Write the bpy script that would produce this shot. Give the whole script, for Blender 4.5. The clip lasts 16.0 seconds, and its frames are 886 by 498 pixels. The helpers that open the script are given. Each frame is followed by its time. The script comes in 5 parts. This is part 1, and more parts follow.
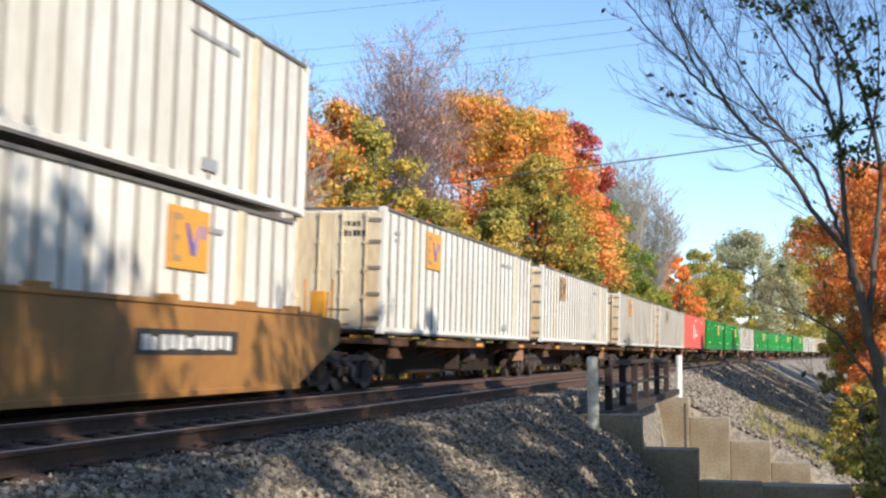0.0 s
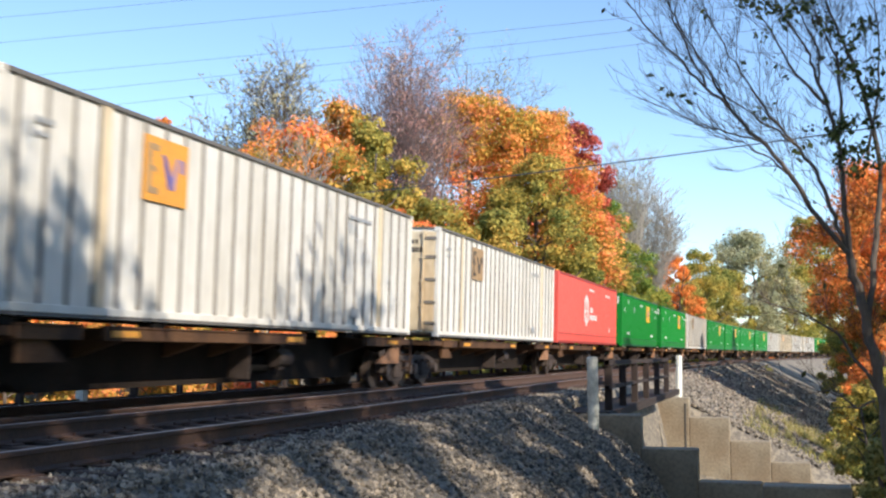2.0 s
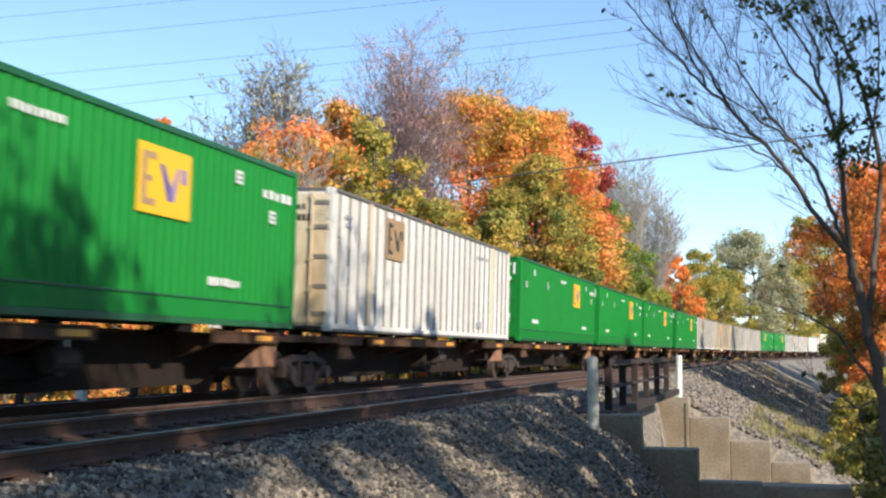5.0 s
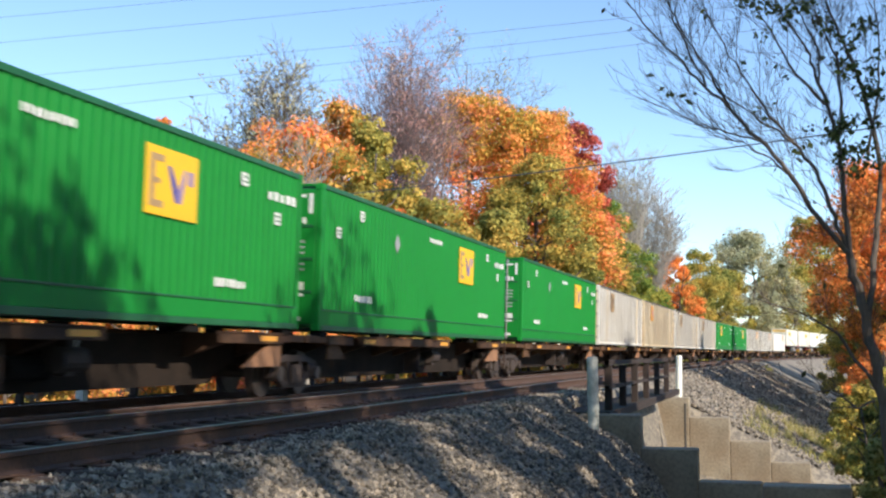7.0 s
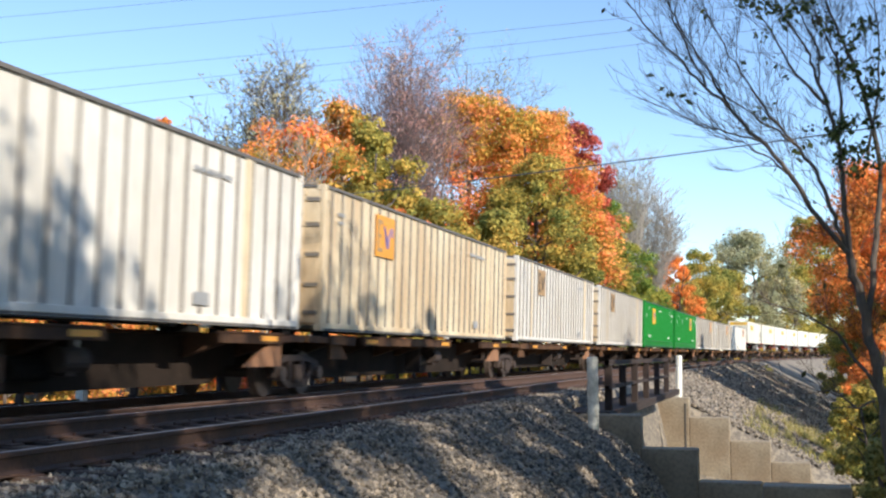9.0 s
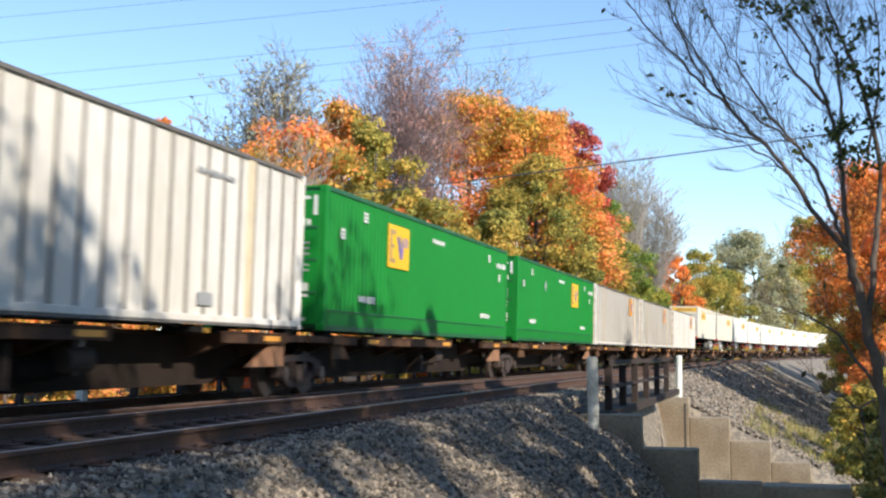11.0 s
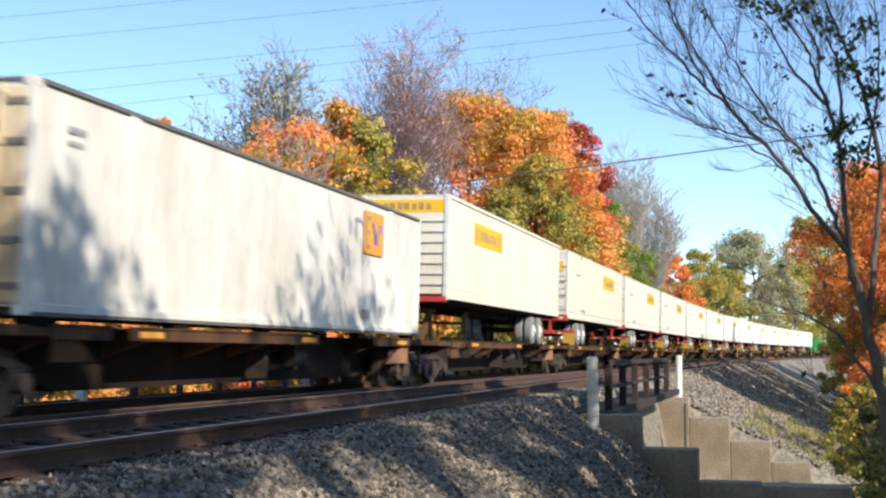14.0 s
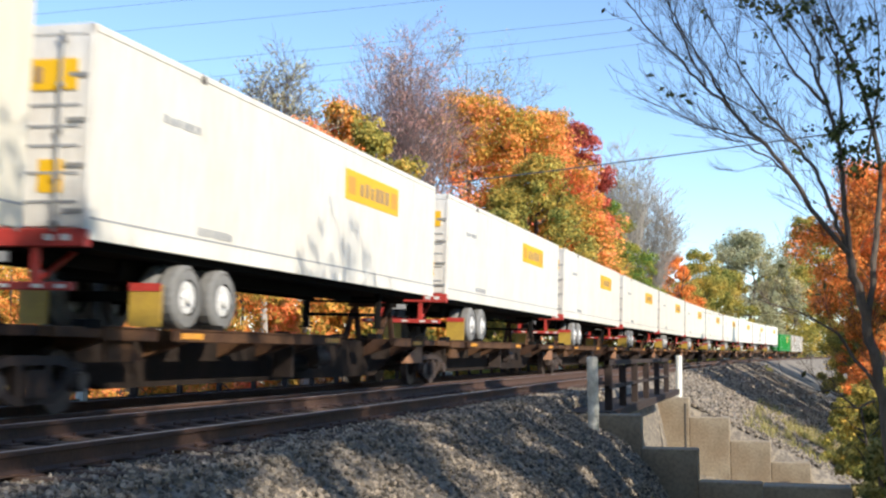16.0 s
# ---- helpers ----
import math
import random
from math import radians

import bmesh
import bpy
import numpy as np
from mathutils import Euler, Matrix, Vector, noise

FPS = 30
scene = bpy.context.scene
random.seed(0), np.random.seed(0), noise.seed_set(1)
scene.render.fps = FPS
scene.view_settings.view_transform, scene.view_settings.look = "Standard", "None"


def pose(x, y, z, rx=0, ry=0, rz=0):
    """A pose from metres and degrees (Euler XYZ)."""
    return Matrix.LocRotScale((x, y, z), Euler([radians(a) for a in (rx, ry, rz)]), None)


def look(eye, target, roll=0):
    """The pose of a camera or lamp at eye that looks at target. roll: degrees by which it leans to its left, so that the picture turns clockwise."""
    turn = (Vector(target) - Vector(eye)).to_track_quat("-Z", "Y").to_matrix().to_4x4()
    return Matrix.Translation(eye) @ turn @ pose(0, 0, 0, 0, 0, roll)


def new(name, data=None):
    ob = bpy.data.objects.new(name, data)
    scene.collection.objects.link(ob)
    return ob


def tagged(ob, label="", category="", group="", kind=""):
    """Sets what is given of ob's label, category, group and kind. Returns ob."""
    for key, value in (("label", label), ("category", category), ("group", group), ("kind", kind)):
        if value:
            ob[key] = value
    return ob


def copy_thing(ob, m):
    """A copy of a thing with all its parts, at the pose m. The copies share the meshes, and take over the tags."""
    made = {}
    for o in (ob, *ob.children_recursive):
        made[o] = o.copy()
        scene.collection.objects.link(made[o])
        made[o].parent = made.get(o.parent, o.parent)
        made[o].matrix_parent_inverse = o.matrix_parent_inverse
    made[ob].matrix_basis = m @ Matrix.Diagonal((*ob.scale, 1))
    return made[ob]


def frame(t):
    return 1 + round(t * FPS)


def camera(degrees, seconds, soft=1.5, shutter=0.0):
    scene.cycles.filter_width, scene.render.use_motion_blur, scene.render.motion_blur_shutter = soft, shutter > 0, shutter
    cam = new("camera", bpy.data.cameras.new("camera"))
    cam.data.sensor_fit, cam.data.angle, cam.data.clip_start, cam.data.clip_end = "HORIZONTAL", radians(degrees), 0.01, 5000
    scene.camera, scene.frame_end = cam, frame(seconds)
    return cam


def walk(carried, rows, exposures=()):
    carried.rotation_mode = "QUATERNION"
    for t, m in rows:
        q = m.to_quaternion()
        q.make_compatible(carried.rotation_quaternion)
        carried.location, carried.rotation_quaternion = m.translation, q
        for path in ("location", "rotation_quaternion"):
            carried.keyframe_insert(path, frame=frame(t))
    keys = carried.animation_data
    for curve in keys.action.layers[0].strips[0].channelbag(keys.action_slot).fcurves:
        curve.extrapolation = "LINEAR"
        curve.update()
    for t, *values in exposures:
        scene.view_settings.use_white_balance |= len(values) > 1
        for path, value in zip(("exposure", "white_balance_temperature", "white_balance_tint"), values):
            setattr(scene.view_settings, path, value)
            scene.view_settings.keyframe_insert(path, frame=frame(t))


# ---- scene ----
cam = camera(40.89, 16.0, soft=2.3, shutter=0.2)
EYE = pose(0, 0, 0.77, 95.05, 0, 15.24)
walk(cam, [(0.0, EYE), (16.0, EYE)], exposures=[(0.0, 0.64), (16.0, 0.64)])

# ---- light ----
SUN_EL, SUN_AZ = radians(30), (0.82, -0.57)
world = bpy.data.worlds.new("sky")
scene.world = world
world.use_nodes = True
wn = world.node_tree.nodes
sky = wn.new("ShaderNodeTexSky")
sky.sky_type = "NISHITA"
sky.sun_disc = False
sky.sun_elevation = SUN_EL
sky.sun_rotation = math.atan2(SUN_AZ[0], SUN_AZ[1])
sky.air_density, sky.dust_density, sky.ozone_density = 0.88, 0.0, 3.3
wn["Background"].inputs[1].default_value = 0.15
world.node_tree.links.new(sky.outputs[0], wn["Background"].inputs[0])
sun = new("sun", bpy.data.lights.new("sun", "SUN"))
sun.data.energy, sun.data.angle, sun.data.color = 4.1, radians(0.6), (1.0, 0.90, 0.76)
to_sun = Vector((SUN_AZ[0], SUN_AZ[1], math.tan(SUN_EL) * math.hypot(*SUN_AZ)))
sun.matrix_world = look(to_sun * 50, (0, 0, 0))

# ---- the line of the track ----
D, BANK = 9.877, 1.564
NEAR = 3.96            # spacing of the two tracks
_S = np.arange(-700.0, 520.0, 1.0)
_K = np.where(_S < -30, 0, np.where(_S < 100, 0.00039, 0.00075))
_A = np.concatenate([[0], np.cumsum((_K[1:] + _K[:-1]) / 2)])
_A -= np.interp(0, _S, _A)
_X = np.concatenate([[0], np.cumsum(np.sin((_A[1:] + _A[:-1]) / 2))])
_X -= np.interp(0, _S, _X) + D
_Y = np.concatenate([[0], np.cumsum(np.cos((_A[1:] + _A[:-1]) / 2))])
_Y -= np.interp(0, _S, _Y)


def along(s, u=0.0):
    """Place and heading at s metres along the far track, u metres to its right."""
    a = float(np.interp(s, _S, _A))
    return float(np.interp(s, _S, _X)) + u * math.cos(a), float(np.interp(s, _S, _Y)) - u * math.sin(a), a


def on_track(s, z=0.0):
    x, y, a = along(s)
    return pose(x, y, z, 0, 0, -math.degrees(a)) @ pose(0, 0, 0, 0, BANK, 0)


# ---- materials ----
def material(name, base, rough=0.7, metal=0.0, second=None, scale=3.0, amount=0.5, bump=0.0, fine=40.0, island=0.0,
             obj=0.0, third=None, stretch=None, gloss=0.5):
    m = bpy.data.materials.new(name)
    m.use_nodes = True
    nt, n, l = m.node_tree, m.node_tree.nodes, m.node_tree.links
    b = n["Principled BSDF"]
    b.inputs["Roughness"].default_value, b.inputs["Metallic"].default_value = rough, metal
    b.inputs["Specular IOR Level"].default_value = gloss
    tc = n.new("ShaderNodeTexCoord")
    vec = tc.outputs["Object"]
    if stretch:
        mp = n.new("ShaderNodeMapping")
        mp.inputs["Scale"].default_value = stretch
        l.new(vec, mp.inputs["Vector"])
        vec = mp.outputs[0]

    def noisy(sc, detail):
        t = n.new("ShaderNodeTexNoise")
        t.inputs["Scale"].default_value, t.inputs["Detail"].default_value = sc, detail
        l.new(vec, t.inputs["Vector"])
        return t.outputs["Fac"]

    def blend(fac, a, bcol):
        mx = n.new("ShaderNodeMix")
        mx.data_type = "RGBA"
        l.new(fac, mx.inputs["Factor"])
        for sock, v in ((mx.inputs["A"], a), (mx.inputs["B"], bcol)):
            if isinstance(v, tuple):
                sock.default_value = (*v, 1)
            else:
                l.new(v, sock)
        return mx.outputs["Result"]

    def ramp(fac, lo, hi, top=1.0):
        r = n.new("ShaderNodeMapRange")
        r.inputs["From Min"].default_value, r.inputs["From Max"].default_value = lo, hi
        r.inputs["To Max"].default_value = top
        l.new(fac, r.inputs["Value"])
        return r.outputs[0]

    second = second or tuple(c * 0.6 for c in base)
    col = blend(ramp(noisy(scale, 6), 0.35, 0.7, amount), base, second)
    if third:
        col = blend(ramp(noisy(scale * 0.37 + 0.05, 3), 0.46, 0.6, 0.9), col, third)
    col = blend(ramp(noisy(fine, 4), 0.4, 0.75, amount * 0.5), col, tuple(c * 0.5 for c in second))
    if island or obj:
        src = n.new("ShaderNodeNewGeometry").outputs["Random Per Island"] if island else n.new("ShaderNodeObjectInfo").outputs["Random"]
        hsv = n.new("ShaderNodeHueSaturation")
        r = n.new("ShaderNodeMapRange")
        w = island or obj
        r.inputs["To Min"].default_value, r.inputs["To Max"].default_value = 1 - w, 1 + w
        l.new(src, r.inputs["Value"])
        l.new(r.outputs[0], hsv.inputs["Value"])
        l.new(col, hsv.inputs["Color"])
        col = hsv.outputs[0]
    l.new(col, b.inputs["Base Color"])
    if bump:
        bp = n.new("ShaderNodeBump")
        bp.inputs["Strength"].default_value, bp.inputs["Distance"].default_value = bump, 0.02
        l.new(noisy(fine, 6), bp.inputs["Height"])
        l.new(bp.outputs[0], b.inputs["Normal"])
    return m


def leaf_material(name, cols, see=0.35, scale=0.25):
    """Leaves: patches of several colours over the crown, each leaf a little different, light shining through."""
    m = bpy.data.materials.new(name)
    m.use_nodes = True
    n, l = m.node_tree.nodes, m.node_tree.links
    n.remove(n["Principled BSDF"])
    tc, geo = n.new("ShaderNodeTexCoord"), n.new("ShaderNodeNewGeometry")
    t = n.new("ShaderNodeTexNoise")
    t.inputs["Scale"].default_value, t.inputs["Detail"].default_value = scale, 3
    l.new(tc.outputs["Object"], t.inputs["Vector"])
    add = n.new("ShaderNodeMath")
    add.operation = "MULTIPLY_ADD"
    add.inputs[1].default_value = 0.22
    l.new(geo.outputs["Random Per Island"], add.inputs[0])
    l.new(t.outputs["Fac"], add.inputs[2])
    r = n.new("ShaderNodeValToRGB")
    e = r.color_ramp.elements
    while len(e) < len(cols):
        e.new(0.5)
    for i, c in enumerate(cols):
        c = tuple(min(0.85, v * 1.2) for v in c)
        e[i].position = 0.38 + 0.46 * i / max(1, len(cols) - 1)
        e[i].color = (*c, 1)
    l.new(add.outputs[0], r.inputs["Fac"])
    hsv = n.new("ShaderNodeHueSaturation")
    mr = n.new("ShaderNodeMapRange")
    mr.inputs["To Min"].default_value, mr.inputs["To Max"].default_value = 0.7, 1.5
    l.new(geo.outputs["Random Per Island"], mr.inputs["Value"])
    l.new(mr.outputs[0], hsv.inputs["Value"])
    l.new(r.outputs[0], hsv.inputs["Color"])
    df, tl, mx = n.new("ShaderNodeBsdfDiffuse"), n.new("ShaderNodeBsdfTranslucent"), n.new("ShaderNodeMixShader")
    mx.inputs[0].default_value = see
    for s in (df, tl):
        l.new(hsv.outputs[0], s.inputs["Color"])
    l.new(df.outputs[0], mx.inputs[1])
    l.new(tl.outputs[0], mx.inputs[2])
    l.new(mx.outputs[0], n["Material Output"].inputs["Surface"])
    return m


M = {
    "white": material("white_paint", (0.80, 0.78, 0.73), 0.5, second=(0.56, 0.51, 0.42), scale=1.2, amount=0.55, fine=9, stretch=(1, 1, 0.25), obj=0.06),
    "trailer": material("bright_white_trailer_panel", (0.84, 0.82, 0.74), 0.45, second=(0.70, 0.64, 0.52), scale=0.6, amount=0.45, fine=7, stretch=(1, 1, 0.2), obj=0.04),
    "trailer_cream": material("cream_white_trailer_panel", (0.80, 0.75, 0.62), 0.45, second=(0.68, 0.61, 0.46), scale=0.6, amount=0.5, fine=7, stretch=(1, 1, 0.2)),
    "cream": material("cream_paint", (0.80, 0.70, 0.50), 0.5, second=(0.50, 0.32, 0.16), scale=0.9, amount=0.7, fine=9, stretch=(1, 1, 0.3)),
    "rib": material("weathered_shaded_post", (0.24, 0.215, 0.185), 0.6, second=(0.14, 0.12, 0.10), scale=2, amount=0.6, stretch=(1, 1, 0.3)),
    "dirty_top": material("grimy_top_rail", (0.16, 0.15, 0.14), 0.7, scale=2),
    "green": material("green_paint", (0.008, 0.215, 0.030), 0.55, second=(0.007, 0.16, 0.024), scale=0.8, amount=0.4, fine=12, stretch=(1, 1, 0.3), obj=0.08, gloss=0.2),
    "dark_green": material("dark_green_paint", (0.012, 0.12, 0.04), 0.5, scale=1.5),
    "red": material("red_paint", (0.78, 0.11, 0.085), 0.5, second=(0.62, 0.10, 0.08), scale=0.8, amount=0.5, fine=12, stretch=(1, 1, 0.3)),
    "dark_red": material("dark_red_paint", (0.40, 0.05, 0.04), 0.5, scale=1.5),
    "orange": material("orange_panel", (0.80, 0.36, 0.04), 0.5, second=(0.6, 0.26, 0.06), scale=3),
    "yellow": material("yellow_panel", (0.85, 0.50, 0.01), 0.5, second=(0.75, 0.42, 0.02), scale=3, amount=0.3),
    "brown_faded": material("faded_panel", (0.34, 0.22, 0.12), 0.7, second=(0.5, 0.32, 0.14), scale=4),
    "blue": material("blue_mark", (0.10, 0.09, 0.34), 0.5, scale=4),
    "lilac": material("lilac_mark", (0.34, 0.24, 0.42), 0.5, scale=4),
    "ink": material("dark_mark", (0.05, 0.045, 0.04), 0.6, scale=5),
    "mark": material("white_mark", (0.75, 0.75, 0.72), 0.5, scale=5, amount=0.3),
    "grey_mark": material("grey_mark", (0.35, 0.36, 0.37), 0.5, scale=5, amount=0.3),
    "steel": material("galvanised_steel", (0.45, 0.45, 0.44), 0.45, 0.6, scale=4),
    "well": material("ochre_car_paint", (0.42, 0.20, 0.05), 0.6, second=(0.26, 0.12, 0.045), scale=1.2, amount=0.7, fine=14, stretch=(1, 1, 0.4), bump=0.1),
    "spine": material("rusty_brown_car_steel", (0.085, 0.044, 0.027), 0.8, second=(0.032, 0.021, 0.016), scale=2.0, amount=0.9, fine=20, bump=0.2, third=(0.14, 0.072, 0.036), gloss=0.2),
    "flap": material("mustard_mud_flap", (0.52, 0.34, 0.05), 0.6, second=(0.34, 0.20, 0.05), scale=4, amount=0.6),
    "gusset": material("sunlit_orange_brown_plate", (0.34, 0.17, 0.085), 0.8, second=(0.20, 0.10, 0.055), scale=3, amount=0.7),
    "truck": material("oily_truck_steel", (0.060, 0.040, 0.032), 0.8, second=(0.024, 0.018, 0.015), scale=4, amount=0.7, bump=0.2),
    "wheel": material("worn_wheel_steel", (0.12, 0.09, 0.075), 0.5, 0.4, scale=5),
    "tread": material("polished_tread", (0.5, 0.5, 0.5), 0.25, 0.9, scale=5),
    "tyre": material("tyre_rubber", (0.24, 0.24, 0.23), 0.85, second=(0.12, 0.12, 0.12), scale=4),
    "rim": material("white_wheel_rim", (0.80, 0.80, 0.78), 0.4, second=(0.5, 0.5, 0.48), scale=6),
    "underframe": material("black_underframe", (0.014, 0.013, 0.012), 0.95, gloss=0.1, scale=4),
    "sill": material("grimy_sill_steel", (0.034, 0.024, 0.019), 0.9, second=(0.016, 0.013, 0.011), scale=1.5, amount=0.8, fine=15, bump=0.15, gloss=0.15),
    "bumper": material("red_bumper_paint", (0.52, 0.05, 0.04), 0.5, second=(0.3, 0.04, 0.03), scale=4),
    "rail_top": material("polished_rail_head", (0.40, 0.37, 0.37), 0.55, 0.6, second=(0.3, 0.27, 0.25), scale=5, amount=0.3),
    "rail": material("rusty_rail", (0.11, 0.058, 0.038), 0.8, second=(0.06, 0.036, 0.028), scale=5, amount=0.7, bump=0.2),
    "tie": material("old_oak_tie", (0.10, 0.062, 0.044), 0.9, second=(0.042, 0.031, 0.026), scale=4, amount=0.7, fine=30, bump=0.5, stretch=(0.25, 2, 2), obj=0.35),
    "gravel": material("grey_ballast_stone", (0.31, 0.255, 0.19), 0.9, second=(0.12, 0.11, 0.10), scale=9, amount=0.8, fine=60, bump=0.6, island=0.8),
    "ballast": material("ballast_bed", (0.25, 0.215, 0.175), 0.95, second=(0.10, 0.088, 0.074), scale=14, amount=0.9, fine=38, bump=1.0, third=(0.34, 0.29, 0.22)),
    "earth": material("leafy_earth", (0.12, 0.085, 0.045), 0.95, second=(0.07, 0.06, 0.03), scale=0.5, amount=0.8, fine=12, bump=0.6, third=(0.12, 0.11, 0.04)),
    "concrete": material("weathered_concrete", (0.40, 0.335, 0.24), 0.9, second=(0.16, 0.125, 0.085), scale=0.9, amount=0.9, fine=14, bump=0.4, third=(0.26, 0.19, 0.12)),
    "timber": material("dark_creosoted_timber", (0.042, 0.027, 0.022), 0.9, second=(0.02, 0.015, 0.014), scale=5, bump=0.3),
    "post": material("chipped_white_post", (0.78, 0.76, 0.66), 0.6, second=(0.30, 0.28, 0.22), scale=6, amount=0.75, fine=25, bump=0.15),
    "post_clean": material("white_post", (0.85, 0.84, 0.74), 0.6, second=(0.6, 0.58, 0.48), scale=3, amount=0.3),
    "bark": material("grey_brown_bark", (0.17, 0.135, 0.11), 0.9, second=(0.08, 0.065, 0.055), scale=5, amount=0.7, fine=30, bump=0.5, stretch=(2, 2, 0.4)),
    "pale_bark": material("pale_dead_bark", (0.42, 0.38, 0.33), 0.9, scale=4),
    "mauve_bark": material("reddish_bare_twigs", (0.24, 0.17, 0.16), 0.9, scale=4),
    "cable": material("cable", (0.10, 0.12, 0.15), 0.6, scale=4),
}


# ---- building helpers ----
def part(name, bm, mat, parent=None, label=""):
    me = bpy.data.meshes.new(name)
    if isinstance(bm, bmesh.types.BMesh):
        bmesh.ops.recalc_face_normals(bm, faces=bm.faces)
        bm.to_mesh(me)
        bm.free()
    else:
        me.from_pydata(*bm)
    for m in (mat if isinstance(mat, (list, tuple)) else [mat]):
        me.materials.append(m if isinstance(m, bpy.types.Material) else M[m])
    ob = new(name, me)
    if parent:
        ob.parent = parent
    return tagged(ob, label)


def again(ob, name, m, parent=None):
    """Another piece on the same mesh."""
    o = new(name, ob.data)
    o.parent = parent or ob.parent
    o.matrix_basis = m
    return o


def box(bm, x0, x1, y0, y1, z0, z1, bevel=0.0):
    r = bmesh.ops.create_cube(bm, size=1.0)
    vs = r["verts"]
    for v in vs:
        v.co = Vector((x0 + (v.co.x + 0.5) * (x1 - x0), y0 + (v.co.y + 0.5) * (y1 - y0), z0 + (v.co.z + 0.5) * (z1 - z0)))
    if bevel:
        bmesh.ops.bevel(bm, geom=list({e for v in vs for e in v.link_edges}), offset=bevel, segments=1, affect="EDGES")
    return bm


def boxes(*args):
    bm = bmesh.new()
    for a in args:
        box(bm, *a)
    return bm


def cyl(bm, r, p, q, n=10, r2=None):
    p, q = Vector(p), Vector(q)
    m = Matrix.Translation((p + q) / 2) @ (q - p).to_track_quat("Z", "Y").to_matrix().to_4x4()
    bmesh.ops.create_cone(bm, cap_ends=True, segments=n, radius1=r, radius2=r if r2 is None else r2, depth=(q - p).length, matrix=m)
    return bm


def cyls(r, *pq, n=10):
    bm = bmesh.new()
    for p, q in pq:
        cyl(bm, r, p, q, n)
    return bm


def prism(bm, pts, x0, x1):
    """A plate: the outline pts in (y, z), from x0 to x1."""
    a = [bm.verts.new((x0, y, z)) for y, z in pts]
    b = [bm.verts.new((x1, y, z)) for y, z in pts]
    bm.faces.new(a), bm.faces.new(b[::-1])
    for i in range(len(pts)):
        j = (i + 1) % len(pts)
        bm.faces.new((a[i], b[i], b[j], a[j]))
    return bm


def thing(name, label, category, group=""):
    return tagged(new(name), label, category, group)

# ---- ground ----
def smooth(a, b, x):
    t = min(1.0, max(0.0, (x - a) / (b - a)))
    return t * t * (3 - 2 * t)


def ground_z(s, u):
    """Height of the ground s metres along, u metres right of the far track."""
    if u < -2.4:
        bed = -0.22 - 0.5 * min(1.9, -2.4 - u) + 0.06 * max(0, -12 - u) * (u > -60) + (2.9 if u <= -60 else 0)
    elif u < 5.6:
        bed = -0.215 + 0.095 * smooth(1.5, 2.3, u) - 0.03 * smooth(4.9, 5.6, u)
    else:
        near = -0.15 - 0.50 * min(u - 5.6, 1.7) - 0.03 * max(0, min(u - 7.3, 6)) - 0.35 * max(0, min(u - 15, 9))
        near -= 0.17 * max(0, min(s, 40) - 4.5) * smooth(7.0, 9.5, u)
        far = -0.15 - 0.52 * min(u - 5.6, 7.0)
        bed = near + (far - near) * smooth(23, 41, s)
        dip = smooth(23.3, 25.5, s) * (1 - smooth(40.6, 42.0, s)) * smooth(5.7, 6.4, u)
        bed = bed + (-4.6 - bed) * dip
    rough = noise.noise((s * 0.35, u * 0.35, 0)) * 0.10 + noise.noise((s * 1.4, u * 1.4, 3)) * 0.035
    return bed + rough * (smooth(5.3, 6.5, u) + smooth(-2.4, -4, u) * (u < 0)) * (1.6 if abs(u) > 9 else 1)


def strip_mesh(name, ss, us, mat, kind="structure", label="", category=""):
    vs = []
    for s in ss:
        for u in us:
            x, y, _ = along(s, u)
            vs.append((x, y, ground_z(s, u)))
    w = len(us)
    fs = [(i * w + j, i * w + j + 1, (i + 1) * w + j + 1, (i + 1) * w + j) for i in range(len(ss) - 1) for j in range(w - 1)]
    ob = part(name, (vs, [], fs), mat)
    ob.data.polygons.foreach_set("use_smooth", [True] * len(fs))
    return ob


near_s = np.arange(-30, 60, 0.4)
GS = np.concatenate([[-690, -400, -200, -120, -80, -50], near_s, np.arange(60, 140, 2), np.arange(140, 320, 12), [350, 420, 500]])
GU = np.concatenate([[-2500, -900, -300, -120, -61, -60, -45, -32, -24, -18, -14, -10, -7, -5.5, -4.2, -3.3, -2.4, -1, 1.4, 1.8, 2.3, 3.5, 4.9],
                     np.arange(5.4, 9, 0.3), np.arange(9, 16, 0.7), [17, 19, 22, 25, 30, 40, 60, 120, 300, 900, 2500]])
ground = strip_mesh("ground", GS, GU, ["ballast", "earth"])
tagged(ground, "grey gravel ballast embankment with leaf-strewn earth", "ground", kind="structure")
_w = len(GU) - 1
for poly in ground.data.polygons:
    u = GU[poly.index % _w]
    s = GS[poly.index // _w]
    poly.material_index = 1 if (u < -4.5 or u > (8.2 if s < 40.5 else 13.0)) else 0


def loft(profile, s_list, u0, z_at, caps=True):
    """Sweeps a closed profile of (u, z) along the track."""
    vs, fs = [], []
    k = len(profile)
    for s in s_list:
        for pu, pz in profile:
            x, y, _ = along(s, u0 + pu)
            vs.append((x, y, z_at + pz))
    for i in range(len(s_list) - 1):
        for j in range(k):
            a, b = i * k + j, i * k + (j + 1) % k
            fs.append((a, b, b + k, a + k))
    return vs, [], fs


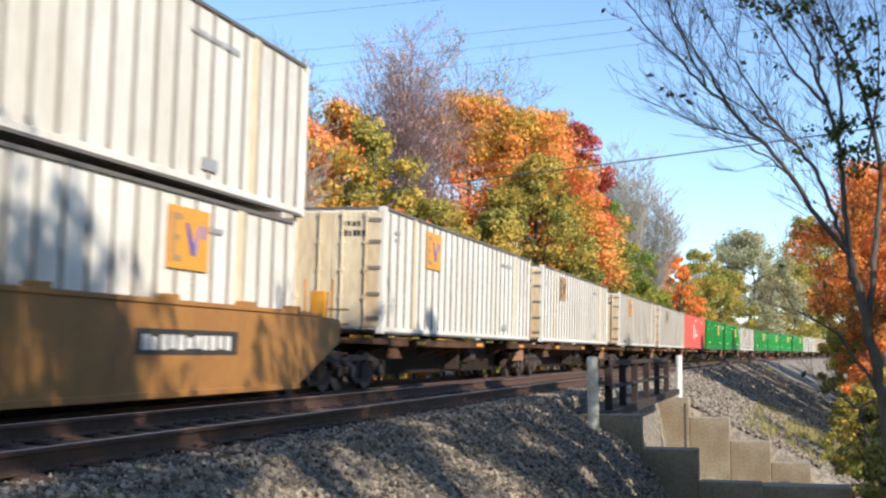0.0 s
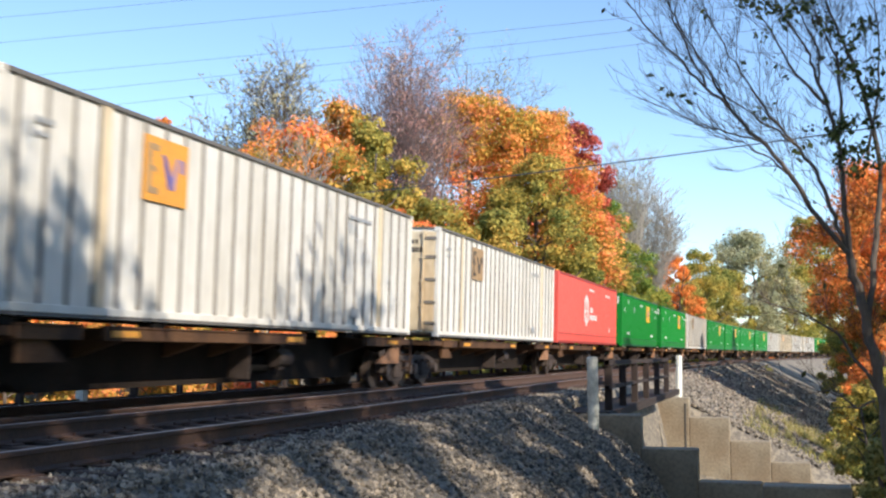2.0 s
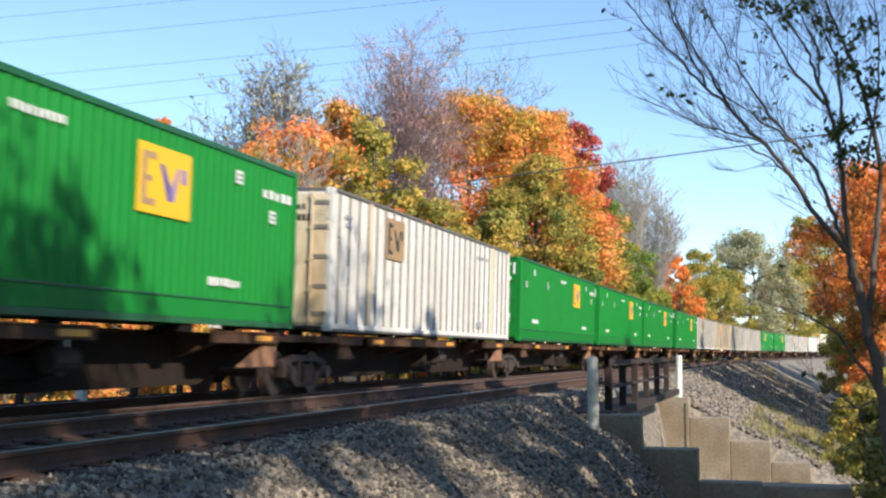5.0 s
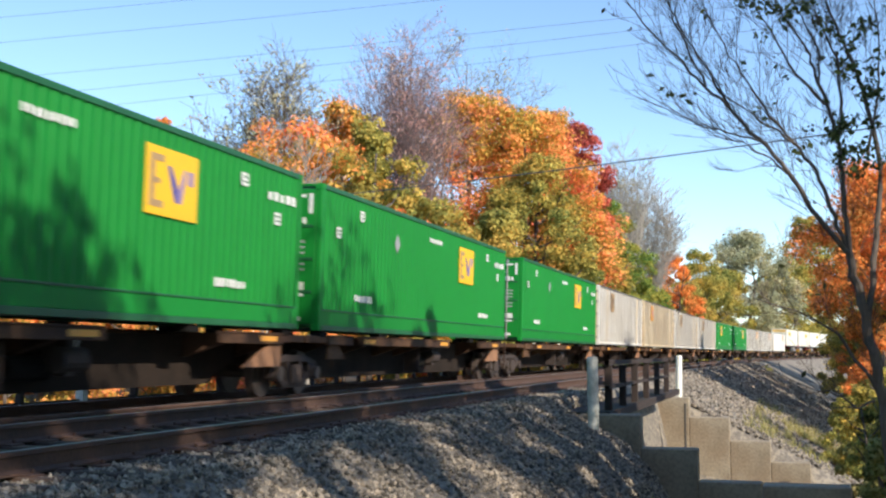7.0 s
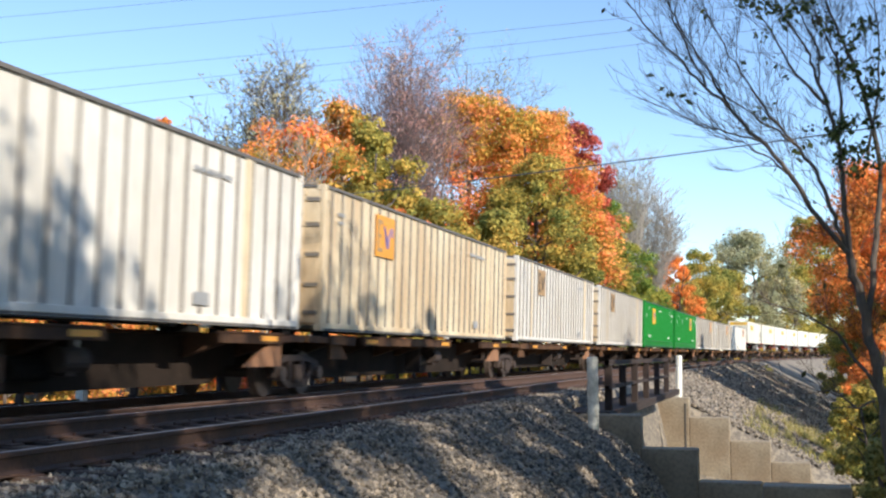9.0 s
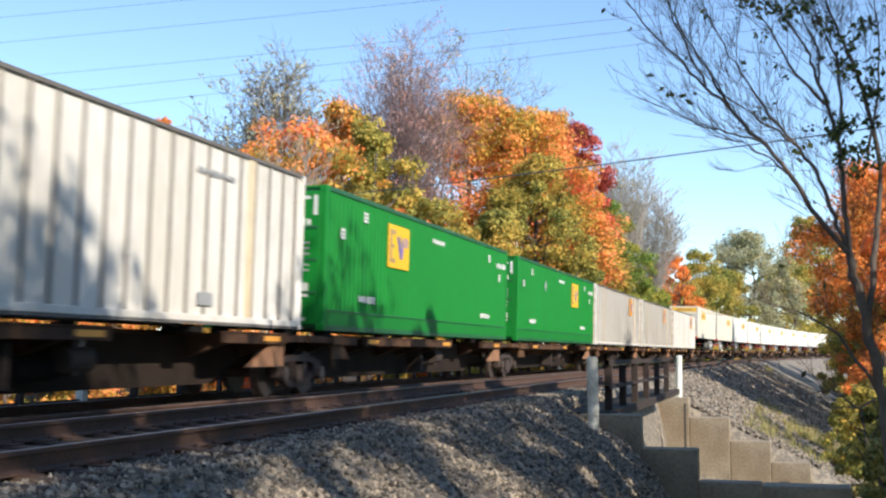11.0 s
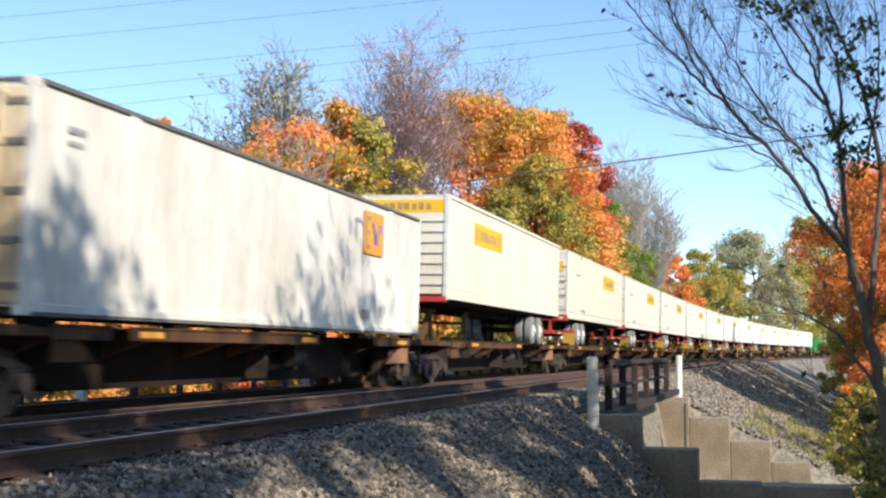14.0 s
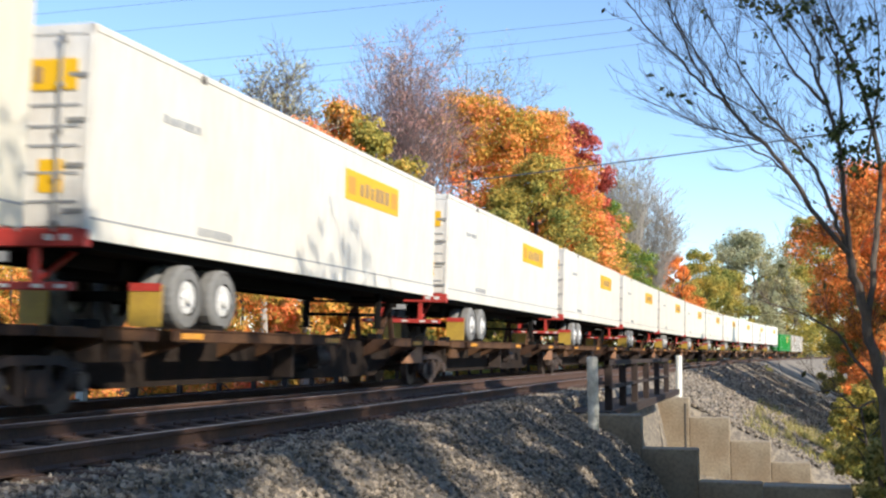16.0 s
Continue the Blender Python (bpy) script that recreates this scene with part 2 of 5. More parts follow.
RAIL = [(-0.07, -0.17), (0.07, -0.17), (0.07, -0.155), (0.012, -0.135), (0.012, -0.045), (0.036, -0.038), (0.036, -0.006), (0.028, 0),
        (-0.028, 0), (-0.036, -0.006), (-0.036, -0.038), (-0.012, -0.045), (-0.012, -0.135), (-0.07, -0.155)]
RS = list(np.arange(-60, 330, 3.0))
for name, uc, zr, zl, ties in (("far", 0.0, -0.02, 0.02, (4, 45)), ("near", NEAR, 0.09, 0.135, (2, 64))):
    track = thing("railway_track", "rusty steel rails on weathered oak ties in gravel" if name == "near" else
                  "railway track under the train, polished rails on oak ties", "railway track")
    for side, z in ((0.7525, zr), (-0.7525, zl)):
        r = part("rail", loft(RAIL, RS, uc + side, z), ["rail", "rail_top"], track, "rusty rail with a polished head")
        for poly in r.data.polygons:
            if poly.index % len(RAIL) in (7,):
                poly.material_index = 1
    tilt = math.degrees(math.atan2(zl - zr, 1.505))
    zt = (zr + zl) / 2 - 0.175
    first, rnd = None, random.Random(5)
    s = ties[0]
    while s < ties[1]:
        x, y, a = along(s, uc + rnd.uniform(-0.05, 0.05))
        m = pose(x, y, zt + rnd.uniform(-0.012, 0.004), rnd.uniform(-1, 1), tilt, -math.degrees(a) + rnd.uniform(-1.2, 1.2))
        if first is None:
            first = part("tie", boxes((-1.3, 1.3, -0.115, 0.115, -0.18, 0, 0.012)), "tie", track)
            first.matrix_basis = m
        else:
            again(first, "tie", m, track)
        s += rnd.uniform(0.46, 0.52)
    if name == "near":
        plate = None
        for t in [o for o in track.children if o.name.startswith("tie")]:
            if t.matrix_basis.translation.y < 30:
                for sx in (-0.7525, 0.7525):
                    mm = t.matrix_basis @ pose(sx, 0, 0.006)
                    if plate is None:
                        plate = part("tie_plate", boxes((-0.17, 0.17, -0.09, 0.09, -0.008, 0.008), (-0.10, -0.075, -0.06, -0.035, 0, 0.04),
                                                        (0.075, 0.10, 0.035, 0.06, 0, 0.04)), "rail", track)
                        plate.matrix_basis = mm
                    else:
                        again(plate, "tie_plate", mm, track)

# loose stones on the shoulder and between the ties
def stones(name, count, s0, s1, u0, u1, lo, hi, seed, label):
    rnd = np.random.RandomState(seed)
    base = np.array([(1, 0, 0), (-1, 0, 0), (0, 1, 0), (0, -1, 0), (0, 0, 1), (0, 0, -1)], float)
    tri = [(0, 2, 4), (2, 1, 4), (1, 3, 4), (3, 0, 4), (2, 0, 5), (1, 2, 5), (3, 1, 5), (0, 3, 5)]
    vs, fs = [], []
    for i in range(count):
        f = rnd.rand() ** 1.5
        s, u = s0 + (s1 - s0) * f, rnd.uniform(u0, u1)
        x, y, _ = along(s, u)
        r = rnd.uniform(lo, hi) * (1 + 0.6 * f)
        q = Euler(rnd.uniform(0, 6, 3)).to_matrix()
        c = np.array((x, y, ground_z(s, u) + r * 0.25))
        p = base * (rnd.uniform(0.55, 1.2, (6, 1)) * r)
        vs += [tuple(c + np.array(q @ Vector(v))) for v in p]
        fs += [tuple(6 * i + k for k in t) for t in tri]
    ob = part(name, (vs, [], fs), "gravel")
    return tagged(ob, label, "gravel", kind="stuff")


stones("gravel", 34000, 4, 30, 4.9, 8.6, 0.013, 0.038, 3, "loose grey and tan ballast stones beside the track")
stones("gravel", 5000, 3, 26, 2.2, 5.2, 0.016, 0.036, 4, "ballast stones between the ties")
stones("gravel", 8000, 41.9, 75, 5.0, 13.0, 0.03, 0.075, 5, "sunlit pale stones on the embankment slope")
stones("gravel", 6000, 66, 125, 5.0, 12.5, 0.05, 0.10, 6, "pale stones far along the embankment")

# ---- bridge ----
PU = D - 3.3           # line of the handrail and posts


def place(ob, s, u, z):
    x, y, a = along(s, u)
    ob.matrix_basis = pose(x, y, z, 0, 0, -math.degrees(a))
    return ob


def marker_post(s, mat, label, h, lean):
    p = thing("marker_post", label, "post", "white posts at the bridge ends")
    bm = cyls(0.105, ((0, 0, -0.5), (0, 0, h - 0.03)), n=20)
    cyl(bm, 0.105, (0, 0, h - 0.03), (0, 0, h), 20, 0.085)
    part("pipe", bm, mat, p)
    part("cap", cyls(0.112, ((0, 0, h - 0.10), (0, 0, h - 0.055)), n=20), mat, p)
    place(p, s, PU, 0.72 - h)
    p.matrix_basis = p.matrix_basis @ pose(0, 0, 0, 0, lean, 0)
    return p


marker_post(22.6, "post", "chipped white round post stained with lichen beside the bridge", 1.47, -0.5)
marker_post(41.6, "post_clean", "clean white round post on the concrete abutment", 1.44, 0.8)

rail = thing("handrail", "dark creosoted timber bridge handrail with square posts", "handrail")
for s in (24.7, 27.0, 29.25, 31.75, 34.5, 37.3):
    p = part("post", boxes((-0.075, 0.075, -0.075, 0.075, -1.1, 0, 0.01)), "timber", rail)
    place(p, s, PU, 0.53)
for z, w in ((0.545, 0.10), (0.06, 0.07)):
    part("top_rail" if z > 0.3 else "mid_rail", loft([(-0.05, 0), (0.06, 0), (0.06, w), (-0.05, w)], list(np.arange(24.4, 37.9, 0.5)), PU, z), "timber", rail)
part("walkway_beam", loft([(-0.9, -0.20), (0.14, -0.20), (0.14, -0.02), (-0.9, -0.02)], list(np.arange(23.8, 40.6, 0.5)), PU, -0.36), "timber", rail)

deck = tagged(part("bridge_deck", loft([(-4.2, -1.1), (5.6, -1.1), (5.6, -0.14), (-4.2, -0.14)], list(np.arange(23.2, 42.4, 0.6)), 0, -0.16), "concrete"),
              "ballasted concrete bridge deck under the tracks", "bridge", kind="structure")


def wing_wall(s, steps, label, thick=0.5):
    """Stepped concrete wall across the slope: steps of (p from, p to, top height)."""
    w = thing("wing_wall", label, "retaining wall", "stepped concrete abutments")
    for p0, p1, top in steps:
        b = part("step", boxes((0, p0 - p1, 0, thick, -5.2 - top, 0, 0.025)), "concrete", w)
        place(b, s, D - p0, top)
    return w


wing_wall(41.2, [(4.1, 2.94, -0.69), (2.94, 1.62, -1.35), (1.62, 0.31, -2.11), (0.31, -0.94, -2.78), (-0.94, -2.3, -3.52)],
          "sunlit weathered concrete abutment wall stepping down the bank", 0.7)
wing_wall(23.6, [(3.75, 2.53, -0.41), (2.53, 1.45, -1.05), (1.45, 0.27, -1.66), (0.27, -1.0, -2.3)],
          "shaded stained concrete abutment wall stepping down the bank", 0.45)
block = thing("concrete_block", "low concrete block at the foot of the abutment", "concrete block")
part("block", boxes((0, 1.72, 0, 0.7, -2.2, 0, 0.03)), "concrete", block)
place(block, 25.2, 9.585, -1.87)
stake = thing("stake", "thin dark steel stake in front of the abutment", "stake")
part("rod", cyls(0.035, ((0, 0, -3), (0, 0, 0)), n=8), "ink", stake)
place(stake, 40.3, D - 3.0, -0.85)

# fence beyond the tracks
fence = thing("fence", "low wooden fence beyond the tracks", "fence")
for i in range(26):
    wide = 0.09 if i == 4 else 0.06
    p = part("post", boxes((-wide, wide, -wide, wide, -1.6, 0, 0.01)), "timber" if i != 4 else "post", fence)
    place(p, 13.2 + 2.04 * i, -3.6, 0.25)
part("board", loft([(-0.02, 0), (0.02, 0), (0.02, 0.12), (-0.02, 0.12)], list(np.arange(10, 66, 1.0)), -3.6, -0.25), "timber", fence)


# ---- trees ----
def tube(vs, fs, pts, rad, n=5):
    """Tapered tube along pts, added to the lists."""
    start = len(vs)
    for i, p in enumerate(pts):
        d = (pts[min(i + 1, len(pts) - 1)] - pts[max(i - 1, 0)])
        q = d.to_track_quat("Z", "Y")
        for k in range(n):
            a = 2 * math.pi * k / n
            v = p + q @ Vector((math.cos(a) * rad[i], math.sin(a) * rad[i], 0))
            vs.append((v.x, v.y, v.z))
    for i in range(len(pts) - 1):
        for k in range(n):
            a, b = start + i * n + k, start + i * n + (k + 1) % n
            fs.append((a, b, b + n, a + n))


def grow(rnd, vs, fs, tips, p, d, length, r, depth, spread, up, sides=(7, 5, 4, 3, 3, 3), kids=(3, 4), level=0, thin=0.012):
    """A limb with its side limbs."""
    pts, rad, k = [p.copy()], [r], 5 if level < 3 else 3
    d = d.normalized()
    for i in range(k):
        d = (d + Vector((rnd.gauss(0, 0.10), rnd.gauss(0, 0.10), rnd.gauss(0, 0.06) + up * 0.12))).normalized()
        p = p + d * (length / k)
        pts.append(p.copy())
        rad.append(max(thin, r * (1 - 0.72 * (i + 1) / k)))
    tube(vs, fs, pts, rad, sides[min(level, 5)])
    tips.append((pts[-1], level))
    if depth == 0:
        return
    for i in range(rnd.randint(*kids) + (1 if level else 2)):
        f = rnd.uniform(0.35, 1.0)
        j = min(k - 1, int(f * k))
        q = pts[j].lerp(pts[j + 1], f * k - j) if j < k else pts[-1]
        side = Vector((rnd.gauss(0, 1), rnd.gauss(0, 1), rnd.gauss(0, 0.5)))
        nd = (d + side.normalized() * spread * rnd.uniform(0.6, 1.3) + Vector((0, 0, up * 0.5))).normalized()
        grow(rnd, vs, fs, tips, q, nd, length * rnd.uniform(0.5, 0.75), rad[j] * rnd.uniform(0.45, 0.7), depth - 1, spread, up, sides, kids, level + 1, thin)


def leaf_cloud(rs, centres, radii, per, size, corners=4):
    """Small bent leaves scattered round the centres, thicker towards the outside."""
    cs = np.repeat(np.asarray(centres), per, axis=0)
    rr = np.repeat(np.asarray(radii), per)
    n = len(cs)
    v = rs.normal(size=(n, 3))
    v /= np.linalg.norm(v, axis=1)[:, None]
    dist = rs.rand(n) ** 0.5
    c = cs + v * (dist * rr)[:, None] * np.array((1, 1, 0.75))
    nrm = v + rs.normal(scale=0.7, size=(n, 3)) + np.array((0, 0, 0.35))
    nrm /= np.linalg.norm(nrm, axis=1)[:, None]
    t = np.cross(nrm, rs.normal(size=(n, 3)))
    t /= np.linalg.norm(t, axis=1)[:, None] + 1e-9
    b = np.cross(nrm, t)
    sz = (size * rs.uniform(0.5, 1.4, n))[:, None]
    if corners == 3:
        vs = np.stack([c - t * sz * 0.7 - b * sz * 0.5, c - t * sz * 0.5 + b * sz * 0.6, c + t * sz], 1).reshape(-1, 3)
    else:
        vs = np.stack([c - t * sz, c - b * sz * 0.55 + nrm * sz * 0.12, c + t * sz, c + b * sz * 0.6 - nrm * sz * 0.1], 1).reshape(-1, 3)
    fs = np.arange(corners * n).reshape(-1, corners)
    return vs, fs


def leafy_mesh(name, mat, parent, rs, centres, radii, per, size, label="", corners=4):
    vs, fs = leaf_cloud(rs, centres, radii, per, size, corners)
    return part(name, (vs.tolist(), [], fs.tolist()), mat, parent, label)


def tree(x, y, h, w, mat, label, seed, low=0.25, density=1.0, leaf=0.2, bark="bark", name="tree", base=None, clumps=70, fine=False):
    """A tree of height h and crown width w; low: where the crown begins, as a share of the height."""
    rnd, rs = random.Random(seed), np.random.RandomState(seed)
    t = thing(name, label, "tree" if name == "tree" else name)
    t.matrix_basis = pose(x, y, base if base is not None else -1.4, 0, 0, seed * 47 % 360)
    vs, fs, tips = [], [], []
    r = 0.016 * h
    pts = [Vector((0, 0, 0))]
    for i in range(6):
        pts.append(pts[-1] + Vector((rnd.gauss(0, 0.02) * h, rnd.gauss(0, 0.02) * h, h * 0.145)))
    tube(vs, fs, pts, [r * (1 - 0.13 * i) for i in range(7)], 8)
    for i in range(16):
        f = rnd.uniform(low, 0.92)
        q = pts[0].lerp(pts[-1], f)
        a = rnd.uniform(0, 6.28)
        ln = w * 0.5 * rnd.uniform(0.6, 1.0) * math.sin(math.pi * min(0.95, (f - low) / (1 - low) * 0.75 + 0.2))
        tube(vs, fs, [q, q + Vector((math.cos(a), math.sin(a), 0.5)) * ln * 0.5, q + Vector((math.cos(a), math.sin(a), 0.75)) * ln], [r * 0.4, r * 0.25, r * 0.08], 5)
    part("trunk", (vs, [], fs), bark, t)
    cs, rr = [], []
    for i in range(clumps):
        f = rs.rand() ** 0.8
        prof = math.sin(math.pi * min(0.98, 0.16 + 0.8 * f)) ** 0.7
        a, d = rs.uniform(0, 6.283), rs.rand() ** 0.45
        cs.append((math.cos(a) * d * w * 0.5 * prof, math.sin(a) * d * w * 0.5 * prof, h * (low + (0.97 - low) * f) + rs.normal() * 0.3))
        rr.append(w * rs.uniform(0.06, 0.135))
    if fine:
        leafy_mesh("crown", mat, t, rs, cs, rr, int(230 * density), leaf * 0.68, corners=3)
    else:
        leafy_mesh("crown", mat, t, rs, cs, rr, int(95 * density), leaf)
    return t


L = {
    "orange": leaf_material("orange_maple_leaves", [(0.26, 0.22, 0.05), (0.56, 0.36, 0.08), (0.72, 0.27, 0.10), (0.76, 0.22, 0.13)]),
    "mixed": leaf_material("green_to_orange_leaves", [(0.16, 0.20, 0.05), (0.36, 0.27, 0.06), (0.58, 0.33, 0.08), (0.70, 0.28, 0.10), (0.72, 0.21, 0.12)], scale=0.3),
    "olive": leaf_material("olive_yellow_leaves", [(0.14, 0.18, 0.05), (0.24, 0.24, 0.07), (0.40, 0.32, 0.08), (0.52, 0.32, 0.08)]),
    "green": leaf_material("green_leaves", [(0.08, 0.16, 0.04), (0.13, 0.21, 0.05), (0.26, 0.27, 0.06), (0.45, 0.32, 0.06)]),
    "red": leaf_material("dark_red_leaves", [(0.24, 0.07, 0.06), (0.46, 0.10, 0.08), (0.55, 0.18, 0.08)]),
    "mauve": leaf_material("dry_mauve_leaves", [(0.42, 0.25, 0.22), (0.55, 0.29, 0.25), (0.45, 0.38, 0.28)]),
    "grey": leaf_material("grey_green_leaves", [(0.27, 0.29, 0.19), (0.37, 0.36, 0.22), (0.45, 0.38, 0.23)]),
    "rusty": leaf_material("rust_orange_leaves", [(0.34, 0.17, 0.05), (0.66, 0.26, 0.07), (0.80, 0.27, 0.09)]),
    "grass": leaf_material("roadside_grass", [(0.16, 0.17, 0.05), (0.30, 0.27, 0.10), (0.46, 0.37, 0.18)]),
    # backlit and shaded foliage: the shade is put into these low colours
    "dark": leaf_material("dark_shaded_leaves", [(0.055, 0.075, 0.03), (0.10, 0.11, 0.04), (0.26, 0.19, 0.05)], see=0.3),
}


def seen(px, dist):
    """Ground place at a bearing: px is the sideways slope times 1000 from the view's axis, dist metres ahead."""
    a = radians(15.24)
    ax, ay = -math.sin(a), math.cos(a)
    return ax * dist + ay * dist * px / 1000, ay * dist - ax * dist * px / 1000


def tree_at(px, dist, top, w, mat, label, seed, **kw):
    """top: height above the eye as a slope times 1000."""
    x, y = seen(px, dist)
    base = kw.pop("base", -1.2)
    kw["fine"] = True
    kw["clumps"] = int(kw.get("clumps", 70) * 1.25)
    return tree(x, y, 0.77 + dist * top / 1000 - base, w, mat, label, seed, base=base, **kw)


def fan_tree(x, y, h, w, mat, label, seed, bark="bark", stems=16, leaves=500, leaf=0.1, base=-1.2, fork=0.28, thin=0.010):
    """A twiggy tree: a short trunk that splits into many steep limbs with fine upright twigs."""
    rnd, rs = random.Random(seed), np.random.RandomState(seed)
    t = thing("tree", label, "tree")
    t.matrix_basis = pose(x, y, base)
    vs, fs, tips = [], [], []
    top = Vector((0, 0, h * fork))
    tube(vs, fs, [Vector((0, 0, 0)), top * 0.5 + Vector((0.1, 0, 0)), top], [h * 0.017, h * 0.014, h * 0.012], 8)
    for i in range(stems):
        a, out = rnd.uniform(0, 6.283), rnd.random() ** 0.6
        end = Vector((math.cos(a) * out * w * 0.5, math.sin(a) * out * w * 0.5, h * (1 - 0.26 * out * out) * rnd.uniform(0.86, 1.0)))
        mid = top.lerp(end, 0.5) + Vector((math.cos(a), math.sin(a), 0)) * w * 0.07
        start = Vector((0, 0, h * rnd.uniform(fork * 0.7, fork * 1.6)))
        pts = []
        for k in range(9):
            f = k / 8
            p = start.lerp(mid, f).lerp(mid.lerp(end, f), f)
            pts.append(p + Vector((rnd.gauss(0, 0.008), rnd.gauss(0, 0.008), 0)) * h)
        r = h * 0.0065 * rnd.uniform(0.6, 1.1)
        tube(vs, fs, pts, [max(thin, r * (1 - 0.1 * k)) for k in range(9)], 5)
        for k in range(2, 9):
            for j in range(3):
                d = (pts[min(k + 1, 8)] - pts[k - 1]).normalized() + Vector((rnd.gauss(0, 0.75), rnd.gauss(0, 0.75), rnd.gauss(0.05, 0.3)))
                grow(rnd, vs, fs, tips, pts[k], d, h * rnd.uniform(0.05, 0.12), thin * 1.6, 1 if k < 5 else 2, 0.75, 0.2, sides=(4, 3, 3), kids=(1, 2), thin=thin * 0.8)
    part("trunk", (vs, [], fs), bark, t)
    if mat and leaves:
        c = [tuple(p) for p, lv in tips]
        rs.shuffle(c)
        c = c[:leaves]
        leafy_mesh("crown", mat, t, rs, c, [h * 0.022] * len(c), 7, leaf, corners=3)
    return t


def fan_at(px, dist, top, w, mat, label, seed, **kw):
    x, y = seen(px, dist)
    return fan_tree(x, y, 0.77 + dist * top / 1000 + 1.2, w, mat, label, seed, **kw)

# wood beyond the tracks
tree_at(-150, 50, 186, 5.5, L["mixed"], "tall thin olive tree with sparse upper twigs beyond the track", 11, low=0.2, density=0.9, leaf=0.15)
fan_at(-140, 56, 242, 5.8, L["grey"], "half-bare grey-green tree with twiggy top", 12, stems=22, leaves=1100, leaf=0.085)
tree_at(-120, 50, 190, 7.5, L["mixed"], "autumn tree with green and orange leaves", 13, low=0.15)
tree_at(-85, 58, 212, 6, L["mixed"], "slim autumn tree turning red", 14, low=0.15)
tree_at(-62, 54, 196, 6.5, L["olive"], "yellowing tree at the edge of the wood", 15, low=0.1)
fan_at(-26, 74, 258, 5.6, L["mauve"], "nearly bare tree with dry mauve leaves", 16, bark="mauve_bark", stems=40, leaves=1100, leaf=0.085)
fan_at(-112, 60, 206, 4.0, L["grey"], "thin half-bare tree in the wood", 46, stems=9, leaves=300, leaf=0.09)
fan_at(-56, 80, 232, 6.0, L["mauve"], "bare grey-brown tree with thin upright branches", 17, bark="mauve_bark", stems=22, leaves=120, leaf=0.08)
tree_at(-40, 60, 128, 6, L["orange"], "low orange sapling beside the track", 18, low=0.05)
tree_at(-8, 62, 130, 7, L["olive"], "low olive undergrowth tree beyond the track", 19, low=0.05)
tree_at(26, 90, 222, 14, L["orange"], "broad maple turning orange and red", 20, low=0.1, density=1.5, clumps=110, leaf=0.22)
tree_at(66, 84, 208, 13, L["orange"], "large bright orange maple", 21, low=0.1, density=1.5, clumps=110, leaf=0.22)
fan_at(22, 104, 246, 4.2, L["grey"], "thin half-bare poplar behind the maples", 22, stems=9, leaves=500, leaf=0.12)
fan_at(50, 108, 242, 6.5, L["grey"], "thin twiggy tree behind the maples", 23, stems=10, leaves=260, leaf=0.11)
tree_at(78, 78, 165, 9, L["olive"], "olive and yellow tree at the wood's edge", 24, low=0.05, density=1.3, clumps=90)
tree_at(46, 72, 118, 7, L["olive"], "dense olive-green tree beside the track", 25, low=0.03, density=1.3, clumps=90)
tree_at(92, 104, 212, 9, L["mixed"], "brownish autumn tree top", 26, low=0.3, density=1.2)
tree_at(115, 100, 198, 7.5, L["red"], "dark red maple above the wood", 27, low=0.15, density=1.4, clumps=90)
tree_at(104, 88, 140, 9, L["olive"], "olive tree with yellow leaves", 28, low=0.05, density=1.3, clumps=90)
tree_at(135, 112, 130, 10, L["green"], "green tree with orange tips", 29, low=0.05, density=1.3, clumps=90)
fan_at(150, 150, 166, 9.5, L["grey"], "pale bare tree with fine twigs", 30, bark="pale_bark", stems=34, leaves=500, leaf=0.12, thin=0.02)
fan_at(174, 165, 136, 10, None, "pale grey leafless tree", 31, bark="pale_bark", stems=34, thin=0.022)
tree_at(160, 130, 92, 9, L["green"], "bushy green tree beside the line", 32, low=0.05, clumps=80)
tree_at(192, 170, 84, 9, L["rusty"], "orange maple beyond the train", 33, low=0.1, density=1.2, leaf=0.26)
tree_at(216, 205, 88, 12, L["olive"], "tall olive tree far along the line", 34, low=0.1, density=1.2, leaf=0.3)
tree_at(204, 190, 60, 9, L["olive"], "yellow-green bushy tree far along the line", 43, low=0.05, leaf=0.28)
tree_at(256, 250, 104, 22, L["grey"], "large grey-green tree in the distance", 35, low=0.1, density=1.5, clumps=110, leaf=0.36)
tree_at(240, 240, 70, 14, L["olive"], "yellowish tree in the distance", 36, low=0.05, leaf=0.34)
tree_at(272, 275, 26, 14, L["rusty"], "small red-orange tree in the distance", 37, low=0.05, leaf=0.36)
tree_at(228, 235, 66, 16, L["olive"], "hazy yellow-green tree far along the line", 47, low=0.03, leaf=0.34)
tree_at(186, 200, 66, 12, L["green"], "green tree behind the orange maple", 48, low=0.03, leaf=0.3)
tree_at(284, 262, 74, 18, L["olive"], "brownish tree far along the line", 49, low=0.03, leaf=0.36)
tree_at(295, 270, 80, 18, L["olive"], "dim olive tree in the distance", 44, low=0.05, leaf=0.36)
tree_at(306, 285, 118, 15, L["olive"], "olive tree standing behind the curve", 53, low=0.03, leaf=0.36, density=1.3)
tree_at(322, 300, 100, 24, L["olive"], "dim brownish tree in the distance", 45, low=0.03, leaf=0.36)
tree_at(352, 130, 96, 9, L["olive"], "olive tree on the near bank", 38, low=0.05, density=1.3, leaf=0.2, base=-3.5)
tree_at(350, 100, 112, 6.5, L["olive"], "yellow-green tree on the near bank", 39, low=0.05, density=1.2, base=-3.5, leaf=0.18)
